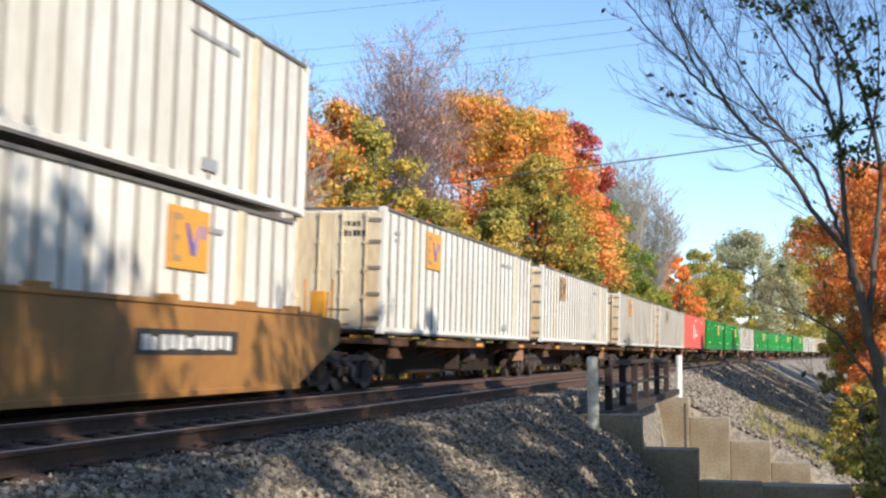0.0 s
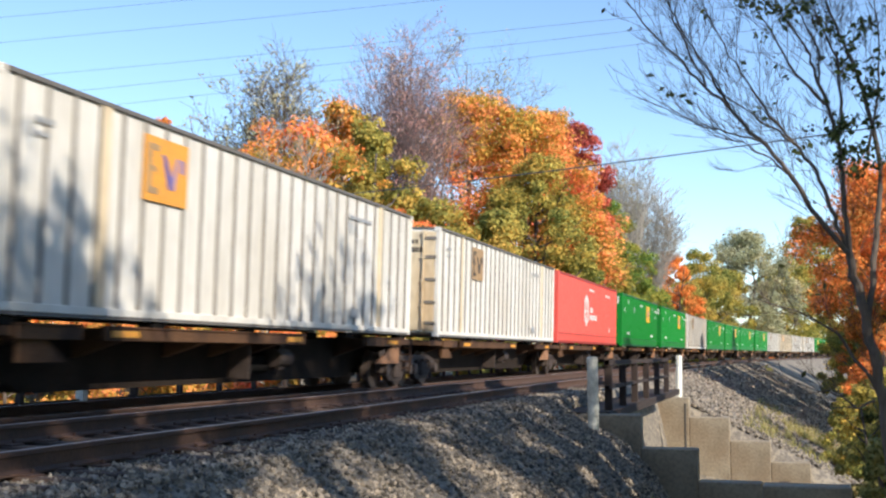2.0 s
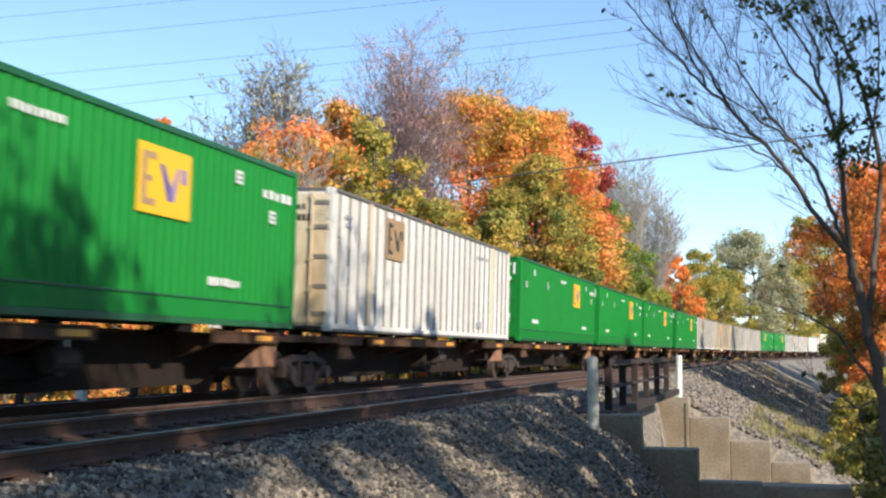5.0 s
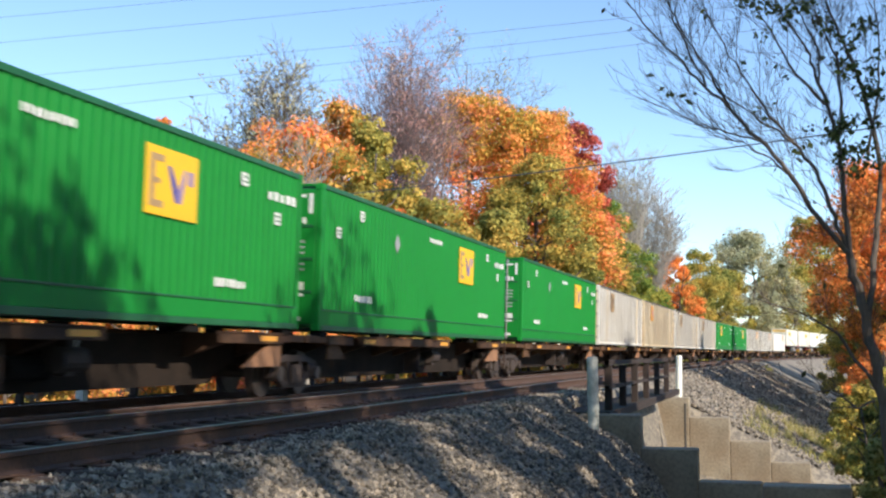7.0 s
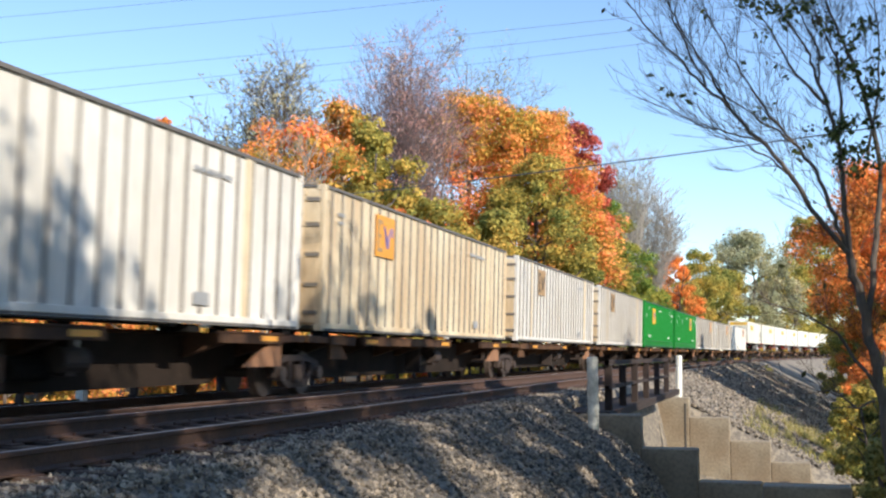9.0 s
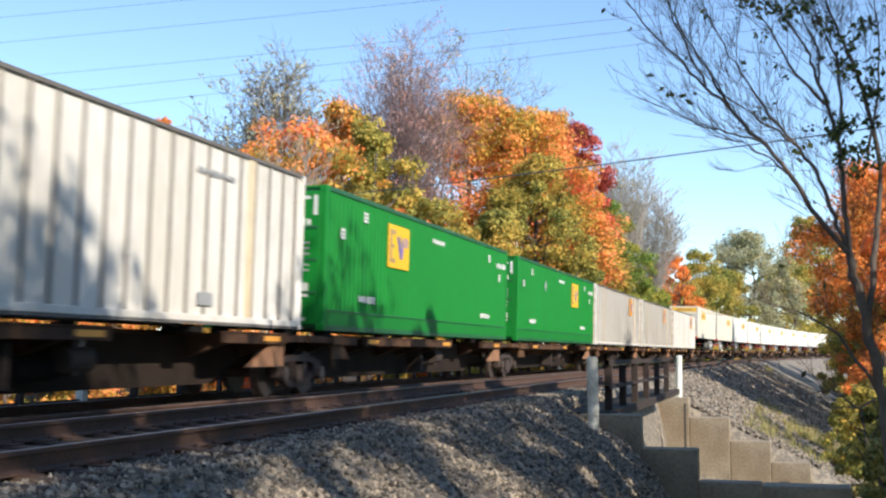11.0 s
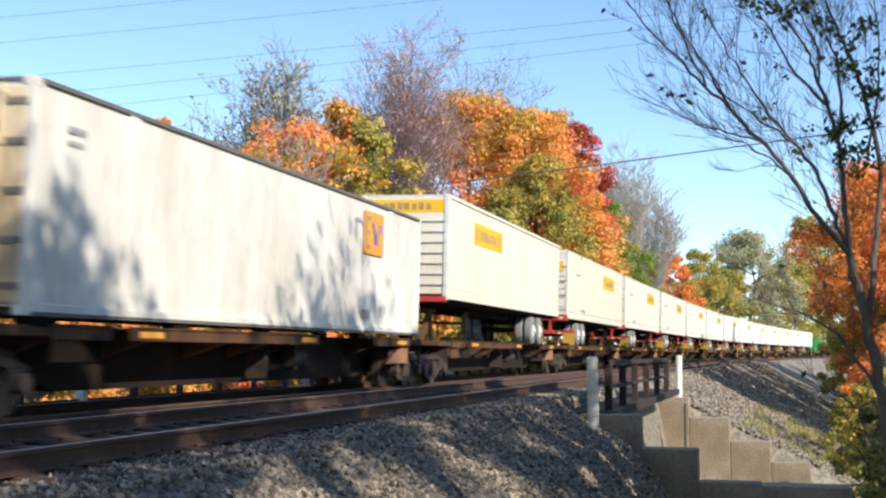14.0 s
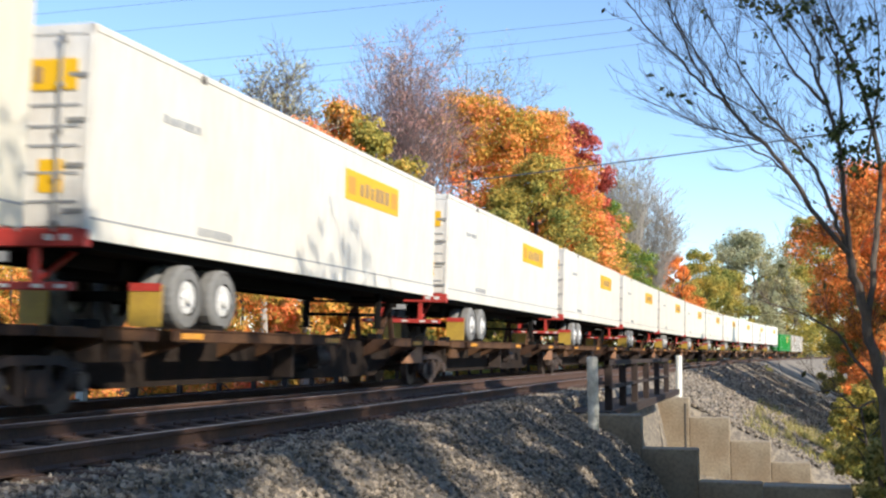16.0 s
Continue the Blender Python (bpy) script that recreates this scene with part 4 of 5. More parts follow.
def green_container(label, logo_y, mirror=False):
    c = thing("shipping_container", label, "container", "green containers")
    h = LEN / 2
    corrugated(c, "green", "dark_green")
    for sx in (-1, 1):
        d = part("door", boxes((0.012 if sx > 0 else -1.17, 1.17 if sx > 0 else -0.012, -h - 0.004, -h + 0.05, 0.12, TALL - 0.12, 0.01)), "green", c, "green steel door")
        lock_rods(d, -h, 0.05, TALL - 0.05, (sx * 0.22, sx * 0.75), "steel")
        for z in (0.75, 1.4, 2.05):
            part("door_rib", boxes((sx * 0.6 - 0.52, sx * 0.6 + 0.52, -h - 0.02, -h, z - 0.03, z + 0.03, 0.006)), "dark_green", d)
        if sx > 0:
            bars(d, "number_marking", words(0.30, 0.72, 2.30, 2.46, 4, 1) + words(0.30, 1.0, 2.08, 2.24, 6, 2), "mark", y=-h - 0.008)
            [bars(d, "data_bar", [(0.3, 0.95, 1.72 - 0.11 * i, 1.76 - 0.11 * i)], "grey_mark", y=-h - 0.008) for i in range(6)]
            [bars(d, "notice_plate", [q], "mark", y=-h - 0.008, label="white notice plate") for q in ((0.28, 0.95, 0.66, 0.94), (0.45, 0.9, 0.18, 0.26))]
            bars(d, "top_label", [(0.35, 0.95, 2.62, 2.68), (1.02, 1.1, 2.3, 2.7)], "mark", y=-h - 0.008)
        else:
            q = bars(d, "warning_label", [(-0.70, -0.28, 1.35, 1.60)], "orange", y=-h - 0.008, label="orange warning label")
            bars(q, "label_patch", [(-0.52, -0.36, 1.42, 1.53)], "mark", y=-h - 0.013)
            part("diamond_label", prism(bmesh.new(), [(-0.22, 0), (0, 0.24), (0.22, 0), (0, -0.24)], -0.004, 0.004), "grey_mark", d, "grey diamond label").matrix_basis = pose(-0.48, -h - 0.010, 2.2, 0, 0, 90)
    part("end_wall", boxes((-1.17, 1.17, h - 0.04, h + 0.004, 0.12, TALL - 0.12)), "green", c)
    logo(c, HALF + 0.004, -h + logo_y, 1.54, 1.58, 1.0, "yellow")
    x = HALF + 0.004
    bars(c, "side_lettering", words(-h + 7.44, -h + 8.6, 2.40, 2.52, 9, 3), "mark", x=x)
    bars(c, "side_lettering", words(-h + 14.6, -h + 15.9, 2.26, 2.42, 5, 4), "mark", x=x)
    bars(c, "side_lettering", words(-h + 2.0, -h + 3.1, 0.64, 0.79, 8, 5), "mark", x=x)
    bars(c, "side_lettering", words(-h + 12.65, -h + 13.8, 0.62, 0.76, 7, 6), "mark", x=x)
    for a, b, z in ((0.82, 1.06, 1.90), (2.2, 2.44, 2.38), (13.5, 13.75, 2.36), (14.9, 15.15, 1.84)):
        q = bars(c, "label_square", [(-h + a, -h + b, z, z + 0.22)], "mark", x=x)
        bars(q, "label_bar", [(-h + a + 0.06, -h + b - 0.05, z + 0.05 + 0.08 * k, z + 0.085 + 0.08 * k) for k in range(2)], "dark_green", x=x + 0.005)
    bm = prism(bmesh.new(), [(-h + 4.58, 2.12), (-h + 4.78, 2.33), (-h + 4.98, 2.12), (-h + 4.78, 1.90)], x - 0.002, x + 0.006)
    part("diamond_label", bm, "grey_mark", c, "grey diamond label")
    return c


def red_container():
    c = thing("shipping_container", "coral-red ribbed steel container with a white emblem", "container", "red containers")
    h = LEN / 2
    corrugated(c, "red", "dark_red", pitch=0.36)
    for sx in (-1, 1):
        d = part("door", boxes((0.012 if sx > 0 else -1.17, 1.17 if sx > 0 else -0.012, -h - 0.004, -h + 0.05, 0.12, TALL - 0.12, 0.01)), "red", c, "red steel door")
        lock_rods(d, -h, 0.05, TALL - 0.05, (sx * 0.22, sx * 0.75), "dark_red")
        bars(d, "label", [(sx * 0.6 - 0.25, sx * 0.6 + 0.25, 1.9, 2.3)], "orange", y=-h - 0.008)
    part("end_wall", boxes((-1.17, 1.17, h - 0.04, h + 0.004, 0.12, TALL - 0.12)), "red", c)
    x, y0 = HALF + 0.004, -h + 6.15
    bm = prism(bmesh.new(), [(y0, 1.05), (y0 + 0.25, 0.98), (y0 + 0.55, 0.74), (y0 + 0.85, 0.98), (y0 + 1.1, 1.05), (y0 + 1.1, 2.0), (y0 + 0.85, 2.08), (y0 + 0.55, 2.26),
                             (y0 + 0.25, 2.08), (y0, 2.0)], x - 0.002, x + 0.006)
    e = part("emblem", bm, "mark", c, "white six-sided emblem")
    bars(e, "emblem_mark", [(y0 + 0.28, y0 + 0.42, 1.55, 1.95), (y0 + 0.68, y0 + 0.82, 1.55, 1.95), (y0 + 0.42, y0 + 0.68, 1.52, 1.64), (y0 + 0.28, y0 + 0.42, 1.05, 1.42),
                            (y0 + 0.68, y0 + 0.82, 1.05, 1.42), (y0 + 0.42, y0 + 0.68, 1.32, 1.44)], "red", x=x + 0.006)
    bars(c, "side_lettering", words(y0 + 1.6, y0 + 2.4, 1.45, 1.70, 3, 2) + words(y0 + 1.4, y0 + 3.6, 1.1, 1.36, 8, 5), "mark", x=x)
    bars(c, "side_lettering", words(y0 + 1.25, y0 + 2.65, 2.42, 2.54, 9, 7) + words(-h + 12.2, -h + 13.7, 2.36, 2.48, 8, 9), "mark", x=x)
    bars(c, "label", [(h - 2.6, h - 2.4, 0.6, 0.85)], "mark", x=x)
    return c


def trailer(label, flip=False, paint="trailer"):
    """A road trailer with its tail towards -y; z = 0 is the deck on which its tyres stand."""
    t = thing("semi_trailer", label, "trailer", "white trailers on the train")
    h, z0, z1 = LEN / 2, 1.13, 3.98
    part("body", boxes((-HALF, HALF, -h + 0.04, h, z0 + 0.12, z1 - 0.03, 0.03)), paint, t)
    for sx in (-1, 1):
        part("top_rail", boxes((sx * HALF - 0.04, sx * HALF + 0.012, -h + 0.1, h - 0.05, z1 - 0.10, z1, 0.01)), paint, t)
        part("bottom_rail", boxes((sx * HALF - 0.04, sx * HALF + 0.016, -h + 0.1, h - 0.05, z0, z0 + 0.28, 0.008)), paint, t)
        part("kick_strip", boxes((sx * HALF - 0.02, sx * HALF + 0.02, -h + 0.1, h - 0.05, z0 + 0.27, z0 + 0.30)), "grey_mark", t)
    part("roof", boxes((-HALF + 0.01, HALF - 0.01, -h + 0.05, h - 0.01, z1 - 0.03, z1 + 0.012)), "white", t)
    for i in range(13):
        y = -h + 0.1 + (LEN - 0.2) * (i + 0.5) / 13
        part("seam", boxes((HALF - 0.002, HALF + 0.005, y - 0.008, y + 0.008, z0 + 0.3, z1 - 0.1)), paint, t)
    part("floor_frame", boxes((-1.15, 1.15, -h + 0.3, h - 0.4, z0 - 0.10, z0 + 0.12), (-0.5, -0.38, -h + 0.4, h - 4, z0 - 0.3, z0 - 0.1), (0.38, 0.5, -h + 0.4, h - 4, z0 - 0.3, z0 - 0.1)), "underframe", t)
    for sx in (-1, 1):
        d = part("door", boxes((0.012 if sx > 0 else -1.22, 1.22 if sx > 0 else -0.012, -h - 0.004, -h + 0.05, z0 + 0.16, z1 - 0.14, 0.01)), "white", t, "white rear door")
        lock_rods(d, -h, z0 + 0.1, z1 - 0.1, (sx * 0.3, sx * 0.85), "steel")
        for z in (1.5, 2.1, 2.7, 3.3):
            part("hinge", boxes((sx * 1.1 - 0.14, sx * 1.1 + 0.14, -h - 0.03, -h, z - 0.03, z + 0.03)), "steel", d)
        bars(d, "label_panel", [(0.02, 1.08, 3.10, 3.52)] if sx > 0 else [(-1.08, -0.02, 3.10, 3.52)], "yellow", y=-h - 0.020, label="yellow panel")
        bars(d, "panel_lettering", words(0.08, 0.6, 3.2, 3.42, 3, 2) if sx > 0 else words(-0.8, -0.1, 3.2, 3.42, 4, 5), "brown_faded", y=-h - 0.027)
        for z in (1.62, 2.0, 2.36, 2.62, 2.9):
            part("door_rib", boxes((sx * 0.62 - 0.52, sx * 0.62 + 0.52, -h - 0.018, -h, z - 0.018, z + 0.018)), "grey_mark", d)
        if sx > 0:
            bars(d, "label_panel", [(0.55, 0.92, 1.74, 2.18)], "yellow", y=-h - 0.008, label="small yellow panel")
        part("tail_frame", boxes((sx * HALF - 0.10 * (sx > 0), sx * HALF + 0.10 * (sx < 0), -h - 0.02, -h + 0.1, z0 + 0.02, z1, 0.01)), "white", t)
    part("header", boxes((-HALF, HALF, -h - 0.02, -h + 0.1, z1 - 0.14, z1 + 0.006, 0.01)), "white", t)
    part("rear_sill", boxes((-HALF, HALF, -h - 0.03, -h + 0.15, z0 - 0.10, z0 + 0.14, 0.012)), "bumper", t, "red rear sill")
    bm = boxes((-1.12, 1.12, -h - 0.02, -h + 0.1, 0.46, 0.57, 0.01))
    for x in (-0.55, 0.55):
        box(bm, x - 0.05, x + 0.05, -h, -h + 0.08, 0.55, z0)
    b = part("bumper", bm, "bumper", t, "red underride bumper with white reflector marks")
    for x in (-0.95, -0.45, 0.05, 0.55, 0.9):
        bars(b, "reflector", [(x, x + 0.16, 0.49, 0.54)], "mark", y=-h - 0.022)
    for sx in (-1, 1):
        part("bumper_strut", cyls(0.04, ((sx * 0.55, -h + 0.05, 0.55), (sx * 0.55, -h + 0.95, z0 - 0.08)), n=8), "bumper", t)
    bars(t, "plate", [(-0.25, 0.15, z0 - 0.30, z0 - 0.16)], "grey_mark", y=-h + 0.02, label="pale blank plate")
    part("marker_lamp", boxes((HALF, HALF + 0.03, -h + 3.0, -h + 3.12, z1 - 0.14, z1 - 0.02, 0.008)), "ink", t)
    bars(t, "tail_light", [(0.7, 0.85, z0 - 0.02, z0 + 0.06), (0.95, 1.1, z0 - 0.02, z0 + 0.06), (-0.85, -0.7, z0 - 0.02, z0 + 0.06)], "mark", y=-h - 0.03)
    ax = 2.94 if not flip else 3.3
    bogie = part("bogie", boxes((-0.55, 0.55, -h + ax - 0.8, -h + ax + 2, 0.72, 1.0), (-1.1, 1.1, -h + ax - 0.1, -h + ax + 0.1, 0.42, 0.58), (-1.1, 1.1, -h + ax + 1.12, -h + ax + 1.32, 0.42, 0.58)), "underframe", t)
    wheel = None
    for y in (-h + ax, -h + ax + 1.22):
        for x in (1.12, 0.78, -0.78, -1.12):
            m = pose(x, y, 0.5)
            if wheel is None:
                bm = bmesh.new()
                bmesh.ops.create_cone(bm, cap_ends=False, segments=24, radius1=0.5, radius2=0.5, depth=0.18, matrix=pose(0, 0, 0, 0, 90, 0))
                for sx in (-1, 1):
                    bmesh.ops.create_cone(bm, cap_ends=False, segments=24, radius1=0.5, radius2=0.45, depth=0.05, matrix=pose(sx * 0.115, 0, 0, 0, 90 * sx, 0))
                    bmesh.ops.create_cone(bm, cap_ends=False, segments=24, radius1=0.45, radius2=0.28, depth=0.02, matrix=pose(sx * 0.13, 0, 0, 0, 90 * sx, 0))
                wheel = part("wheel", bm, "tyre", t, "grey truck tyre")
                wheel.matrix_basis = m
                bm = bmesh.new()
                bmesh.ops.create_cone(bm, cap_ends=True, segments=20, radius1=0.29, radius2=0.25, depth=0.10, matrix=pose(0.07, 0, 0, 0, 90, 0))
                bmesh.ops.create_cone(bm, cap_ends=True, segments=12, radius1=0.13, radius2=0.10, depth=0.10, matrix=pose(0.14, 0, 0, 0, 90, 0))
                for k in range(8):
                    a = k * math.pi / 4
                    bmesh.ops.create_cone(bm, cap_ends=True, segments=6, radius1=0.018, radius2=0.018, depth=0.05, matrix=pose(0.13, 0.19 * math.cos(a), 0.19 * math.sin(a), 0, 90, 0))
                rim = part("rim", bm, "rim", wheel, "white steel rim")
            else:
                w = again(wheel, "wheel", m if x > 0 else m @ pose(0, 0, 0, 0, 0, 180), t)
                o = new("rim", rim.data)
                o.parent = w
    for sx in (-1, 1):
        f = part("mud_flap", boxes((sx * 0.95 - 0.26, sx * 0.95 + 0.26, -h + ax - 0.75, -h + ax - 0.70, 0.04, 0.66)), "flap", t, "mustard-yellow mud flap with red top")
        bars(f, "flap_edge", [(sx * 0.95 - 0.26, sx * 0.95 + 0.26, 0.56, 0.68)], "bumper", y=-h + ax - 0.755)
    for sx in (-0.9, 0.9):
        part("landing_leg", boxes((sx - 0.07, sx + 0.07, h - 3.3, h - 3.16, 0.25, z0, 0.01), (sx - 0.13, sx + 0.13, h - 3.36, h - 3.1, 0.22, 0.26)), "underframe", t)
    part("leg_brace", boxes((-0.9, 0.9, h - 3.26, h - 3.2, 0.5, 0.58), (-0.9, 0.9, h - 3.26, h - 3.2, 0.82, 0.88)), "underframe", t)
    part("king_pin_plate", boxes((-0.6, 0.6, h - 1.8, h - 0.3, z0 - 0.18, z0 - 0.06)), "underframe", t)
    x, o = (HALF + 0.004, 0.006) if not flip else (-HALF - 0.008, -0.006)
    y0 = -h + 9.45 if not flip else h - 6.2
    p = bars(t, "name_panel", [(y0, y0 + 3.55, 2.86, 3.50)], "yellow", x=x, label="yellow name panel with dark lettering")
    bars(p, "panel_lettering", words(y0 + 0.9, y0 + 2.9, 3.02, 3.32, 6, 4), "brown_faded", x=x + o)
    bars(p, "panel_emblem", [(y0 + 0.15, y0 + 0.6, 3.0, 3.36), (y0 + 3.0, y0 + 3.4, 3.0, 3.36)], "orange", x=x + o)
    bars(t, "number_marking", words(-h + 1.9, -h + 3.1, 3.02, 3.14, 6, 7), "grey_mark", x=HALF + 0.004)
    bars(t, "number_marking", words(-h + 3.1, -h + 4.3, 1.47, 1.6, 7, 8), "grey_mark", x=HALF + 0.004)
    return t


def nose_ridges(t):
    """The plain front of a trailer: level ridges and a yellow band."""
    h = LEN / 2
    for i in range(7):
        part("front_ridge", boxes((-1.2, 1.2, h - 0.01, h + 0.035, 1.5 + 0.29 * i, 1.53 + 0.29 * i)), "grey_mark", t)
    bm = bmesh.new()
    box(bm, -1.15, 1.15, h - 0.002, h + 0.006, 3.5, 3.85)
    p = part("name_panel", bm, "yellow", t, "yellow name panel with dark lettering")
    bm = bmesh.new()
    for a, b, c, d in words(-0.75, 0.7, 3.58, 3.77, 7, 4):
        box(bm, a, b, h + 0.004, h + 0.012, c, d)
    part("panel_lettering", bm, "brown_faded", p)
    for sx in (-1, 1):
        part("front_corner", boxes((sx * HALF - 0.16 * (sx > 0), sx * HALF + 0.16 * (sx < 0), h - 0.1, h + 0.03, 1.1, 3.98, 0.02)), "white", t)
    part("nose_sill", boxes((-1.25, 1.25, h - 0.1, h + 0.04, 1.05, 1.2, 0.01)), "bumper", t, "red sill")
    part("air_line_box", boxes((0.15, 0.4, h, h + 0.04, 1.3, 1.5), (0.6, 0.85, h, h + 0.04, 1.28, 1.55)), "underframe", t)


def truck_parts(car, y):
    """A four-wheel truck under a car, centred at y."""
    t = part("truck", boxes((-0.9, 0.9, y - 0.16, y + 0.16, 0.42, 0.72, 0.02)), "truck", car, "oily steel truck")
    for sx in (-1, 1):
        x0, x1 = sx * 1.0 - 0.07, sx * 1.0 + 0.07
        bm = prism(bmesh.new(), [(y - 1.10, 0.56), (y - 1.10, 0.66), (y - 0.5, 0.78), (y + 0.5, 0.78), (y + 1.10, 0.66), (y + 1.10, 0.56), (y + 0.5, 0.66), (y - 0.5, 0.66)], x0, x1)
        prism(bm, [(y - 0.80, 0.36), (y - 0.72, 0.48), (y - 0.40, 0.30), (y + 0.40, 0.30), (y + 0.72, 0.48), (y + 0.80, 0.36), (y + 0.44, 0.17), (y - 0.44, 0.17)], x0, x1)
        for dy in (-0.34, 0.24):
            box(bm, x0, x1, y + dy, y + dy + 0.10, 0.28, 0.68)
        for dy in (-0.89, 0.89):
            box(bm, x0 - 0.03, x1 + 0.03, y + dy - 0.19, y + dy + 0.19, 0.34, 0.62, 0.03)
        sf = part("side_frame", bm, "truck", t)
        bm = bmesh.new()
        for k in range(3):
            cyl(bm, 0.065, (sx * 1.1, y - 0.16 + 0.16 * k, 0.26), (sx * 1.1, y - 0.16 + 0.16 * k, 0.6), 10)
        part("spring_pack", bm, "truck", sf)
        for dy in (-0.89, 0.89):
            part("bearing_cap", cyls(0.13, ((sx * 1.0, y + dy, 0.44), (sx * 1.2, y + dy, 0.44)), n=12), "wheel", sf)
    for dy in (-0.89, 0.89):
        bm = cyls(0.08, ((-1.0, y + dy, 0.43), (1.0, y + dy, 0.43)), n=10)
        part("axle", bm, "truck", t)
        for sx in (-1, 1):
            bm = cyls(0.425, ((sx * 0.69, y + dy, 0.43), (sx * 0.82, y + dy, 0.43)), n=28)
            cyl(bm, 0.455, (sx * 0.66, y + dy, 0.43), (sx * 0.692, y + dy, 0.43), 28)
            cyl(bm, 0.16, (sx * 0.60, y + dy, 0.43), (sx * 0.86, y + dy, 0.43), 16)
            part("wheel", bm, "wheel", t)
    return t


def spine_car(length, tail, number):
    """One unit of an articulated flat spine car, its truck at the -y end; tail: a second truck at the far end."""
    c = thing("spine_car", "rust-brown skeleton spine car unit with outrigger arms", "rail car", "spine cars of the train")
    h = length / 2
    part("centre_sill", prism(bmesh.new(), [(-h + 0.3, 0.62), (-h + 1.6, 0.60), (-h + 2.6, 0.27), (h - 2.6, 0.27), (h - 1.6, 0.60), (h - 0.3, 0.62), (h - 0.3, 1.10), (-h + 0.3, 1.10)], -0.45, 0.45), "sill", c, "deep grimy centre sill")
    for sx in (-1, 1):
        for y0, y1 in ((-h + 1.2, -h + 2.6), (-h + 3.2, 1.5), (5.0, h - 1.2)):
            sill = part("side_sill", boxes((sx * 1.24 - 0.06, sx * 1.24 + 0.06, y0, y1, 0.98, 1.16, 0.012)), "spine", c)
            part("sill_flange", boxes((sx * 1.24 - 0.09, sx * 1.24 + 0.08, y0, y1, 1.155, 1.18)), "spine", sill)
        # far-end plate is paler: sunlight on the sill side put into its colour
        for y in (-h + 1.9, h - 1.9):
            bm = prism(bmesh.new(), [(y + 0.35, 1.02), (y + 0.75, 1.02), (y + 0.75, 0.58), (y - 0.80, 0.58)] if y > 0 else [(y - 0.55, 1.0), (y + 0.0, 1.0), (y + 0.45, 0.70), (y - 0.55, 0.70)], sx * 1.2 - 0.03, sx * 1.2 + 0.03)
            part("gusset_plate", bm, "gusset" if y > 0 else "spine", c, "orange-brown gusset plate in a sunlit tone" if y > 0 else "")
    for y in (-7.3, -4.9, -2.35, -0.75, 0.55, 5.3, 7.3):
        for sx in (-1, 1):
            bm = bmesh.new()
            a = [bm.verts.new(v) for v in ((sx * 0.36, y - 0.09, 1.14), (sx * 1.22, y - 0.09, 1.14), (sx * 1.22, y - 0.09, 1.00), (sx * 0.36, y - 0.09, 0.70))]
            b = [bm.verts.new((v.co.x, y + 0.09, v.co.z)) for v in a]
            bm.faces.new(a), bm.faces.new(b[::-1])
            for k in range(4):
                bm.faces.new((a[k], b[k], b[(k + 1) % 4], a[(k + 1) % 4]))
            part("outrigger_arm", bm, "spine", c)
    for y in (-h + 0.1, h - 1.3):
        part("end_platform", boxes((-1.25, 1.25, y, y + 1.2, 1.02, 1.16, 0.012)), "spine", c)
    for sx in (-1, 1):
        for y in (-h + 1.0, -h + 4.6, h - 4.6, h - 1.0):
            part("container_pedestal", boxes((sx * 1.14 - 0.12, sx * 1.14 + 0.12, y - 0.2, y + 0.2, 1.14, 1.262, 0.01)), "underframe", c)
    for y in (-h + 3.3, 0.6, h - 2.2):
        part("yellow_stripe", boxes((1.302, 1.308, y, y + 0.7, 1.03, 1.12)), "orange", c, "worn yellow stripe")
    part("brake_cylinder", cyls(0.17, ((0.85, 1.0, 0.72), (0.85, 1.6, 0.72)), n=14), "truck", c)
    part("brake_bracket", boxes((0.45, 0.9, 1.2, 1.4, 0.5, 1.08, 0.01)), "truck", c)
    part("air_tank", cyls(0.17, ((0.6, 0.2, 0.6), (0.6, 1.1, 0.6)), n=14), "underframe", c)
    part("brake_lever", boxes((0.6, 1.0, -0.35, -0.28, 0.35, 0.95, 0.01)), "truck", c)
    bars(c, "number_marking", words(0.5, 2.2, 0.86, 0.98, 8, number), "mark", x=0.455)
    truck_parts(c, -h + 0.0)
    if tail:
        truck_parts(c, h - 0.9)
        part("coupler", boxes((-0.12, 0.12, h - 0.3, h + 0.9, 0.72, 0.95, 0.03), (-0.2, 0.2, h + 0.6, h + 0.95, 0.66, 1.0, 0.04)), "truck", c)
        part("ladder", boxes(*[(1.0, 1.26, h - 0.34, h - 0.31, 0.45 + 0.16 * k, 0.48 + 0.16 * k) for k in range(4)], (0.98, 1.01, h - 0.35, h - 0.30, 0.4, 1.2), (1.25, 1.28, h - 0.35, h - 0.30, 0.4, 1.2)), "spine", c)
    return c


def hitch(c, y):
    """The stanchion that holds a trailer's kingpin."""
    bm = prism(bmesh.new(), [(y - 0.75, 1.14), (y - 0.6, 1.14), (y + 0.05, 2.0), (y - 0.1, 2.0)], -0.5, -0.38)
    prism(bm, [(y - 0.75, 1.14), (y - 0.6, 1.14), (y + 0.05, 2.0), (y - 0.1, 2.0)], 0.38, 0.5)
    prism(bm, [(y + 0.3, 1.14), (y + 0.42, 1.14), (y + 0.1, 2.0), (y - 0.02, 2.0)], -0.5, -0.38)
    prism(bm, [(y + 0.3, 1.14), (y + 0.42, 1.14), (y + 0.1, 2.0), (y - 0.02, 2.0)], 0.38, 0.5)
    box(bm, -0.55, 0.55, y - 0.25, y + 0.35, 1.96, 2.06)
    part("hitch", bm, "spine", c, "trailer hitch stanchion")


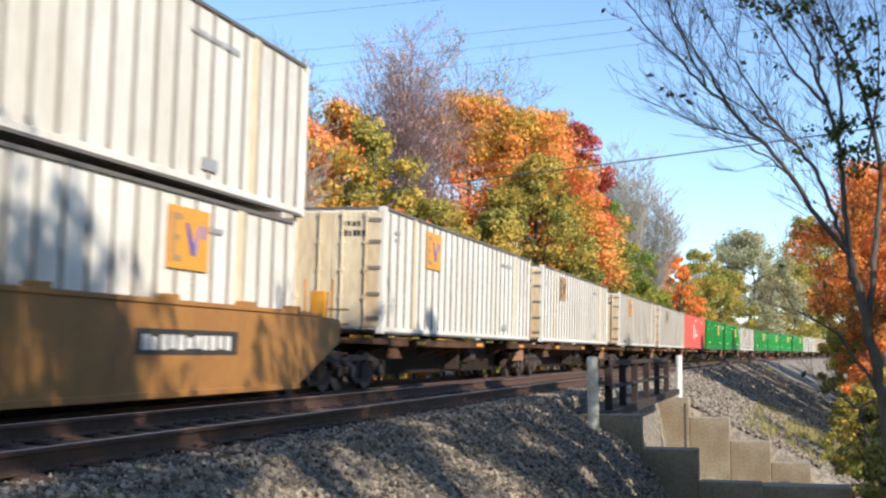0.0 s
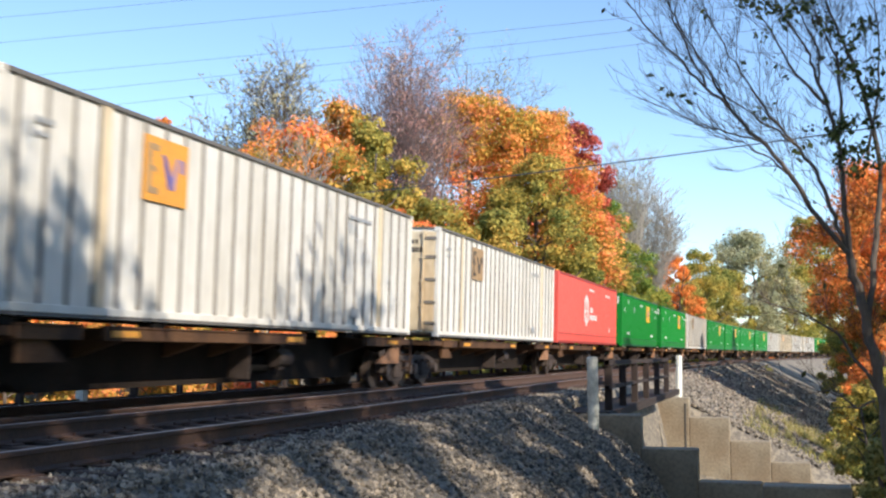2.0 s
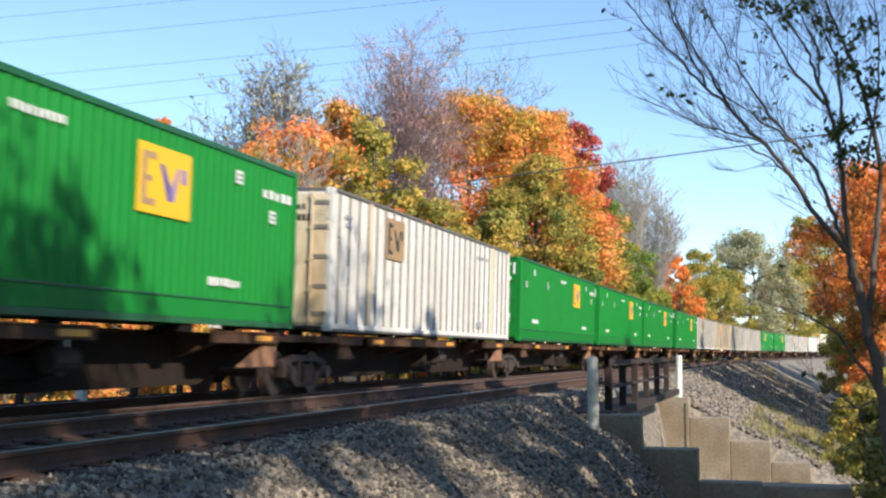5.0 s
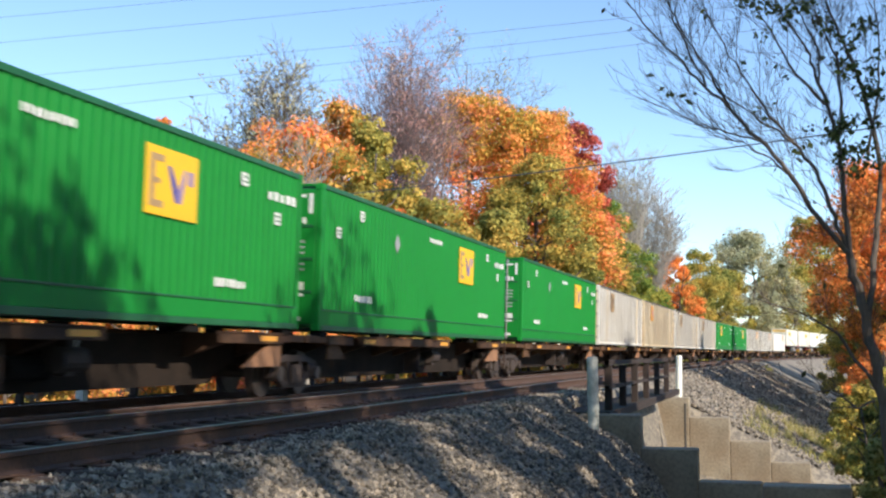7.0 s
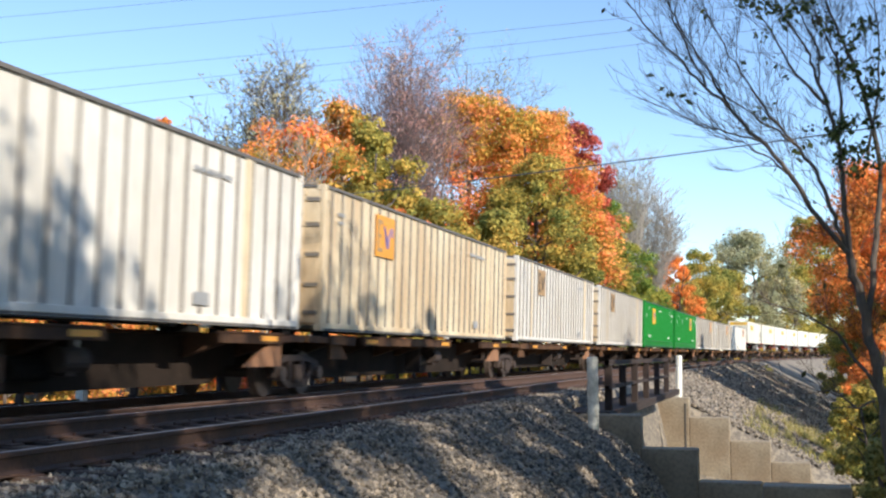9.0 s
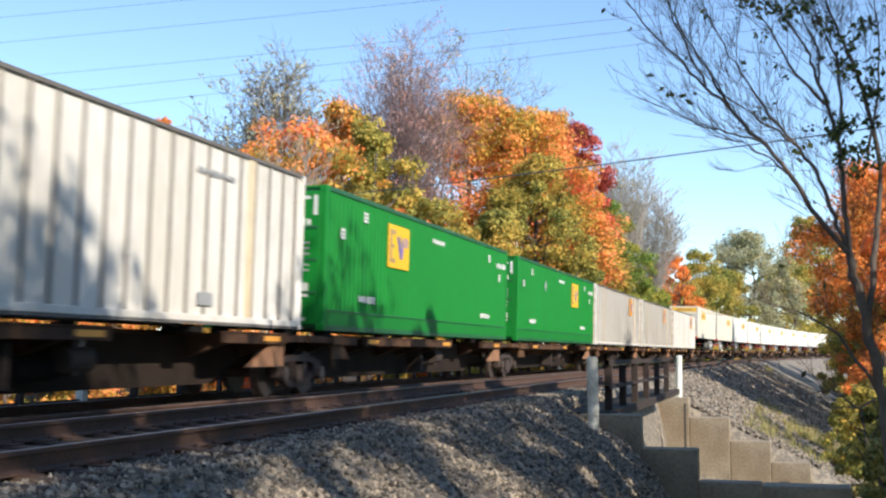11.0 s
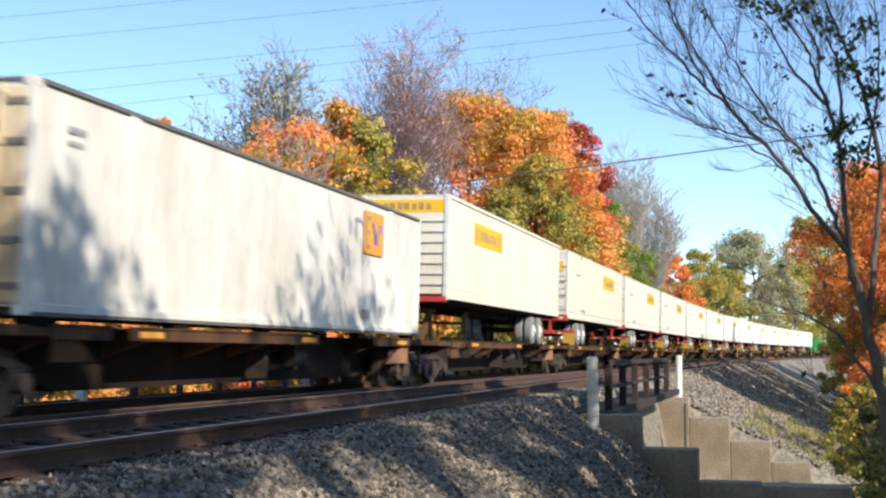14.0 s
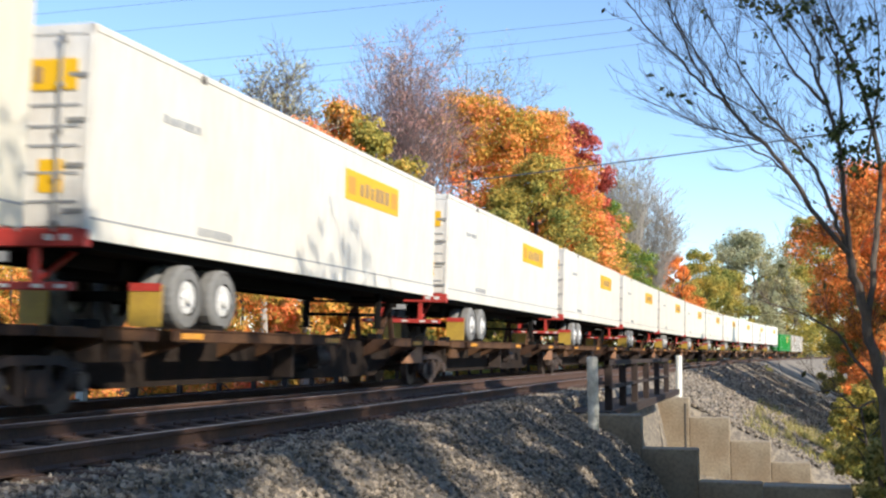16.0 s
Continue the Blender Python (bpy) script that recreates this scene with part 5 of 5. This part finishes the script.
def well_car():
    c = thing("well_car", "ochre-brown double-stack well car with a black number board", "rail car")
    h = 9.4
    for sx in (-1, 1):
        bm = prism(bmesh.new(), [(-h + 1.6, 0.24), (-h + 1.0, 1.0), (-h + 0.2, 1.3), (-h + 0.2, 1.55), (h - 2.6, 1.55), (h - 1.0, 1.50), (h - 0.9, 1.45), (h - 0.9, 1.05), (h - 3.0, 0.24)], sx * 1.42 - 0.07, sx * 1.42 + 0.07)
        side = part("side", bm, "well", c, "ochre steel side")
        part("top_chord", boxes((sx * 1.42 - 0.10, sx * 1.42 + 0.10, -h + 0.2, h - 2.0, 1.52, 1.60, 0.012)), "well", side)
        part("bottom_chord", boxes((sx * 1.42 - 0.11, sx * 1.42 + 0.11, -h + 1.6, h - 3.0, 0.18, 0.28, 0.012)), "well", side)
        part("guide", boxes(*[(sx * 1.40 - 0.08, sx * 1.40 + 0.12, y, y + 0.35, 1.58, 1.68, 0.01) for y in (-5, -1.8, 1.4, 4.0, 6.0)]), "well", side)
    b = bars(c, "number_board", [(0.56, 3.79, 0.80, 1.17)], "ink", x=1.492)
    bars(b, "number_marking", words(0.75, 3.6, 0.87, 1.09, 11, 2), "mark", x=1.498)
    part("floor", boxes((-1.35, 1.35, -h + 1.7, h - 3.0, 0.20, 0.28)), "well", c)
    part("end_deck", boxes((-1.3, 1.3, h - 2.1, h - 0.8, 1.05, 1.35, 0.02), (-1.3, 1.3, -h, -h + 1.8, 1.05, 1.35, 0.02)), "well", c)
    part("end_sill", boxes((-0.4, 0.4, h - 0.4, h + 0.9, 0.75, 1.2, 0.02)), "spine", c)
    part("hand_brake", boxes((0.55, 0.9, h - 0.25, h - 0.05, 1.4, 2.1, 0.02), (0.4, 0.44, h - 0.2, h - 0.16, 1.4, 2.35), (1.0, 1.04, h - 0.2, h - 0.16, 1.4, 2.35)), "orange", c, "orange brake stand")
    part("ladder", boxes(*[(0.95, 1.4, h - 0.2, h - 0.16, 0.5 + 0.3 * k, 0.54 + 0.3 * k) for k in range(5)]), "well", c)
    truck_parts(c, h - 0.9)
    truck_parts(c, -h + 0.9)
    return c


V = 26.64


LOADS = [("w", 25.7), ("f", 44.2), ("w", 64.9), ("f", 83.5), ("r", 100.6), ("g", 118.9), ("g", 137.6), ("f", 155.6), ("g", 173.5), ("g", 191.1),
         ("g", 208.3), ("g", 227.1), ("f", 244.4), ("c", 261.7), ("f", 279.6), ("f", 297.8), ("o", 315.1), ("g", 332.9), ("v", 349.92), ("e", 367.3),
         ("s", 385.3), ("n", 404.1)] + [("u" if i < 1 else "t", 422.35 + 17.45 * i) for i in range(12)] + [("g", 633.5), ("f", 652.0)]


MAKERS = {
    "w": lambda: white_container("white", "white ribbed container with an orange logo panel", 3.6, False),
    "f": lambda: white_container("white", "off-white ribbed container with a faded logo panel", 3.7, True, marks=2),
    "v": lambda: white_container("white", "white ribbed container, orange logo panel at its far end", 11.65, False, marks=5),
    "e": lambda: white_container("white", "off-white ribbed container, orange logo panel past its middle", 11.25, False, marks=6),
    "b": lambda: white_container("white", "white ribbed container sunk in the well car, orange logo panel", 11.6, False, marks=9),
    "p": lambda: white_container("white", "white ribbed container stacked on another container", None, False, marks=7),
    "c": lambda: white_container("cream", "cream dirty ribbed container with an orange logo panel", 3.4, False, marks=3),
    "s": lambda: white_container("white", "white smooth-sided container with a orange logo panel", 12.2, False, True, marks=4),
    "g": lambda: green_container("green ribbed steel container with a yellow logo panel", 10.35),
    "o": lambda: green_container("green ribbed steel container, yellow logo panel near its doors", 3.85),
    "r": red_container,
    "t": lambda: trailer("white road trailer with a yellow name panel"),
    "u": lambda: trailer("cream-white road trailer with a yellow name panel", False, "trailer_cream"),
    "n": lambda: trailer("white road trailer standing nose first, yellow name panel", True, "trailer_cream"),
}
made, cars, TRAIN = {}, {}, []
for i, (kind, s0) in enumerate(LOADS):
    gap = (LOADS[i + 1][1] if i + 1 < len(LOADS) else s0 + 17.5) - s0 - LEN
    split = gap > 2.2
    ck = (split, kind if kind in "tnu" else "")
    if ck in cars:
        car = copy_thing(cars[ck], Matrix.Identity(4))
    else:
        car = cars[ck] = spine_car(17.3, split, i)
        if kind in "tnu":
            hitch(car, -7.0 if kind == "n" else 7.0)
    TRAIN.append((car, s0 - 0.6 + 17.3 / 2, 0, 0))
    if kind in made:
        load = copy_thing(made[kind], Matrix.Identity(4))
    else:
        load = made[kind] = MAKERS[kind]()
        if kind == "n":
            nose_ridges(load)
    TRAIN.append((load, s0 + LEN / 2, 1.16 if kind in "tnu" else BASE, 180 if kind == "n" else 0))
TRAIN.append((well_car(), 14.0, 0, 0))
TRAIN.append((MAKERS["b"](), 4.4 + LEN / 2, 0.36, 0))
TRAIN.append((MAKERS["p"](), 4.75 + LEN / 2, 3.38, 0))



def motions():
    """The whole train rolls by at one speed."""
    for ob, s0, z, turn in TRAIN:
        walk(ob, [(k * 0.5, on_track(s0 - V * k * 0.5) @ pose(0, 0, z, 0, 0, turn)) for k in range(33)])


motions()
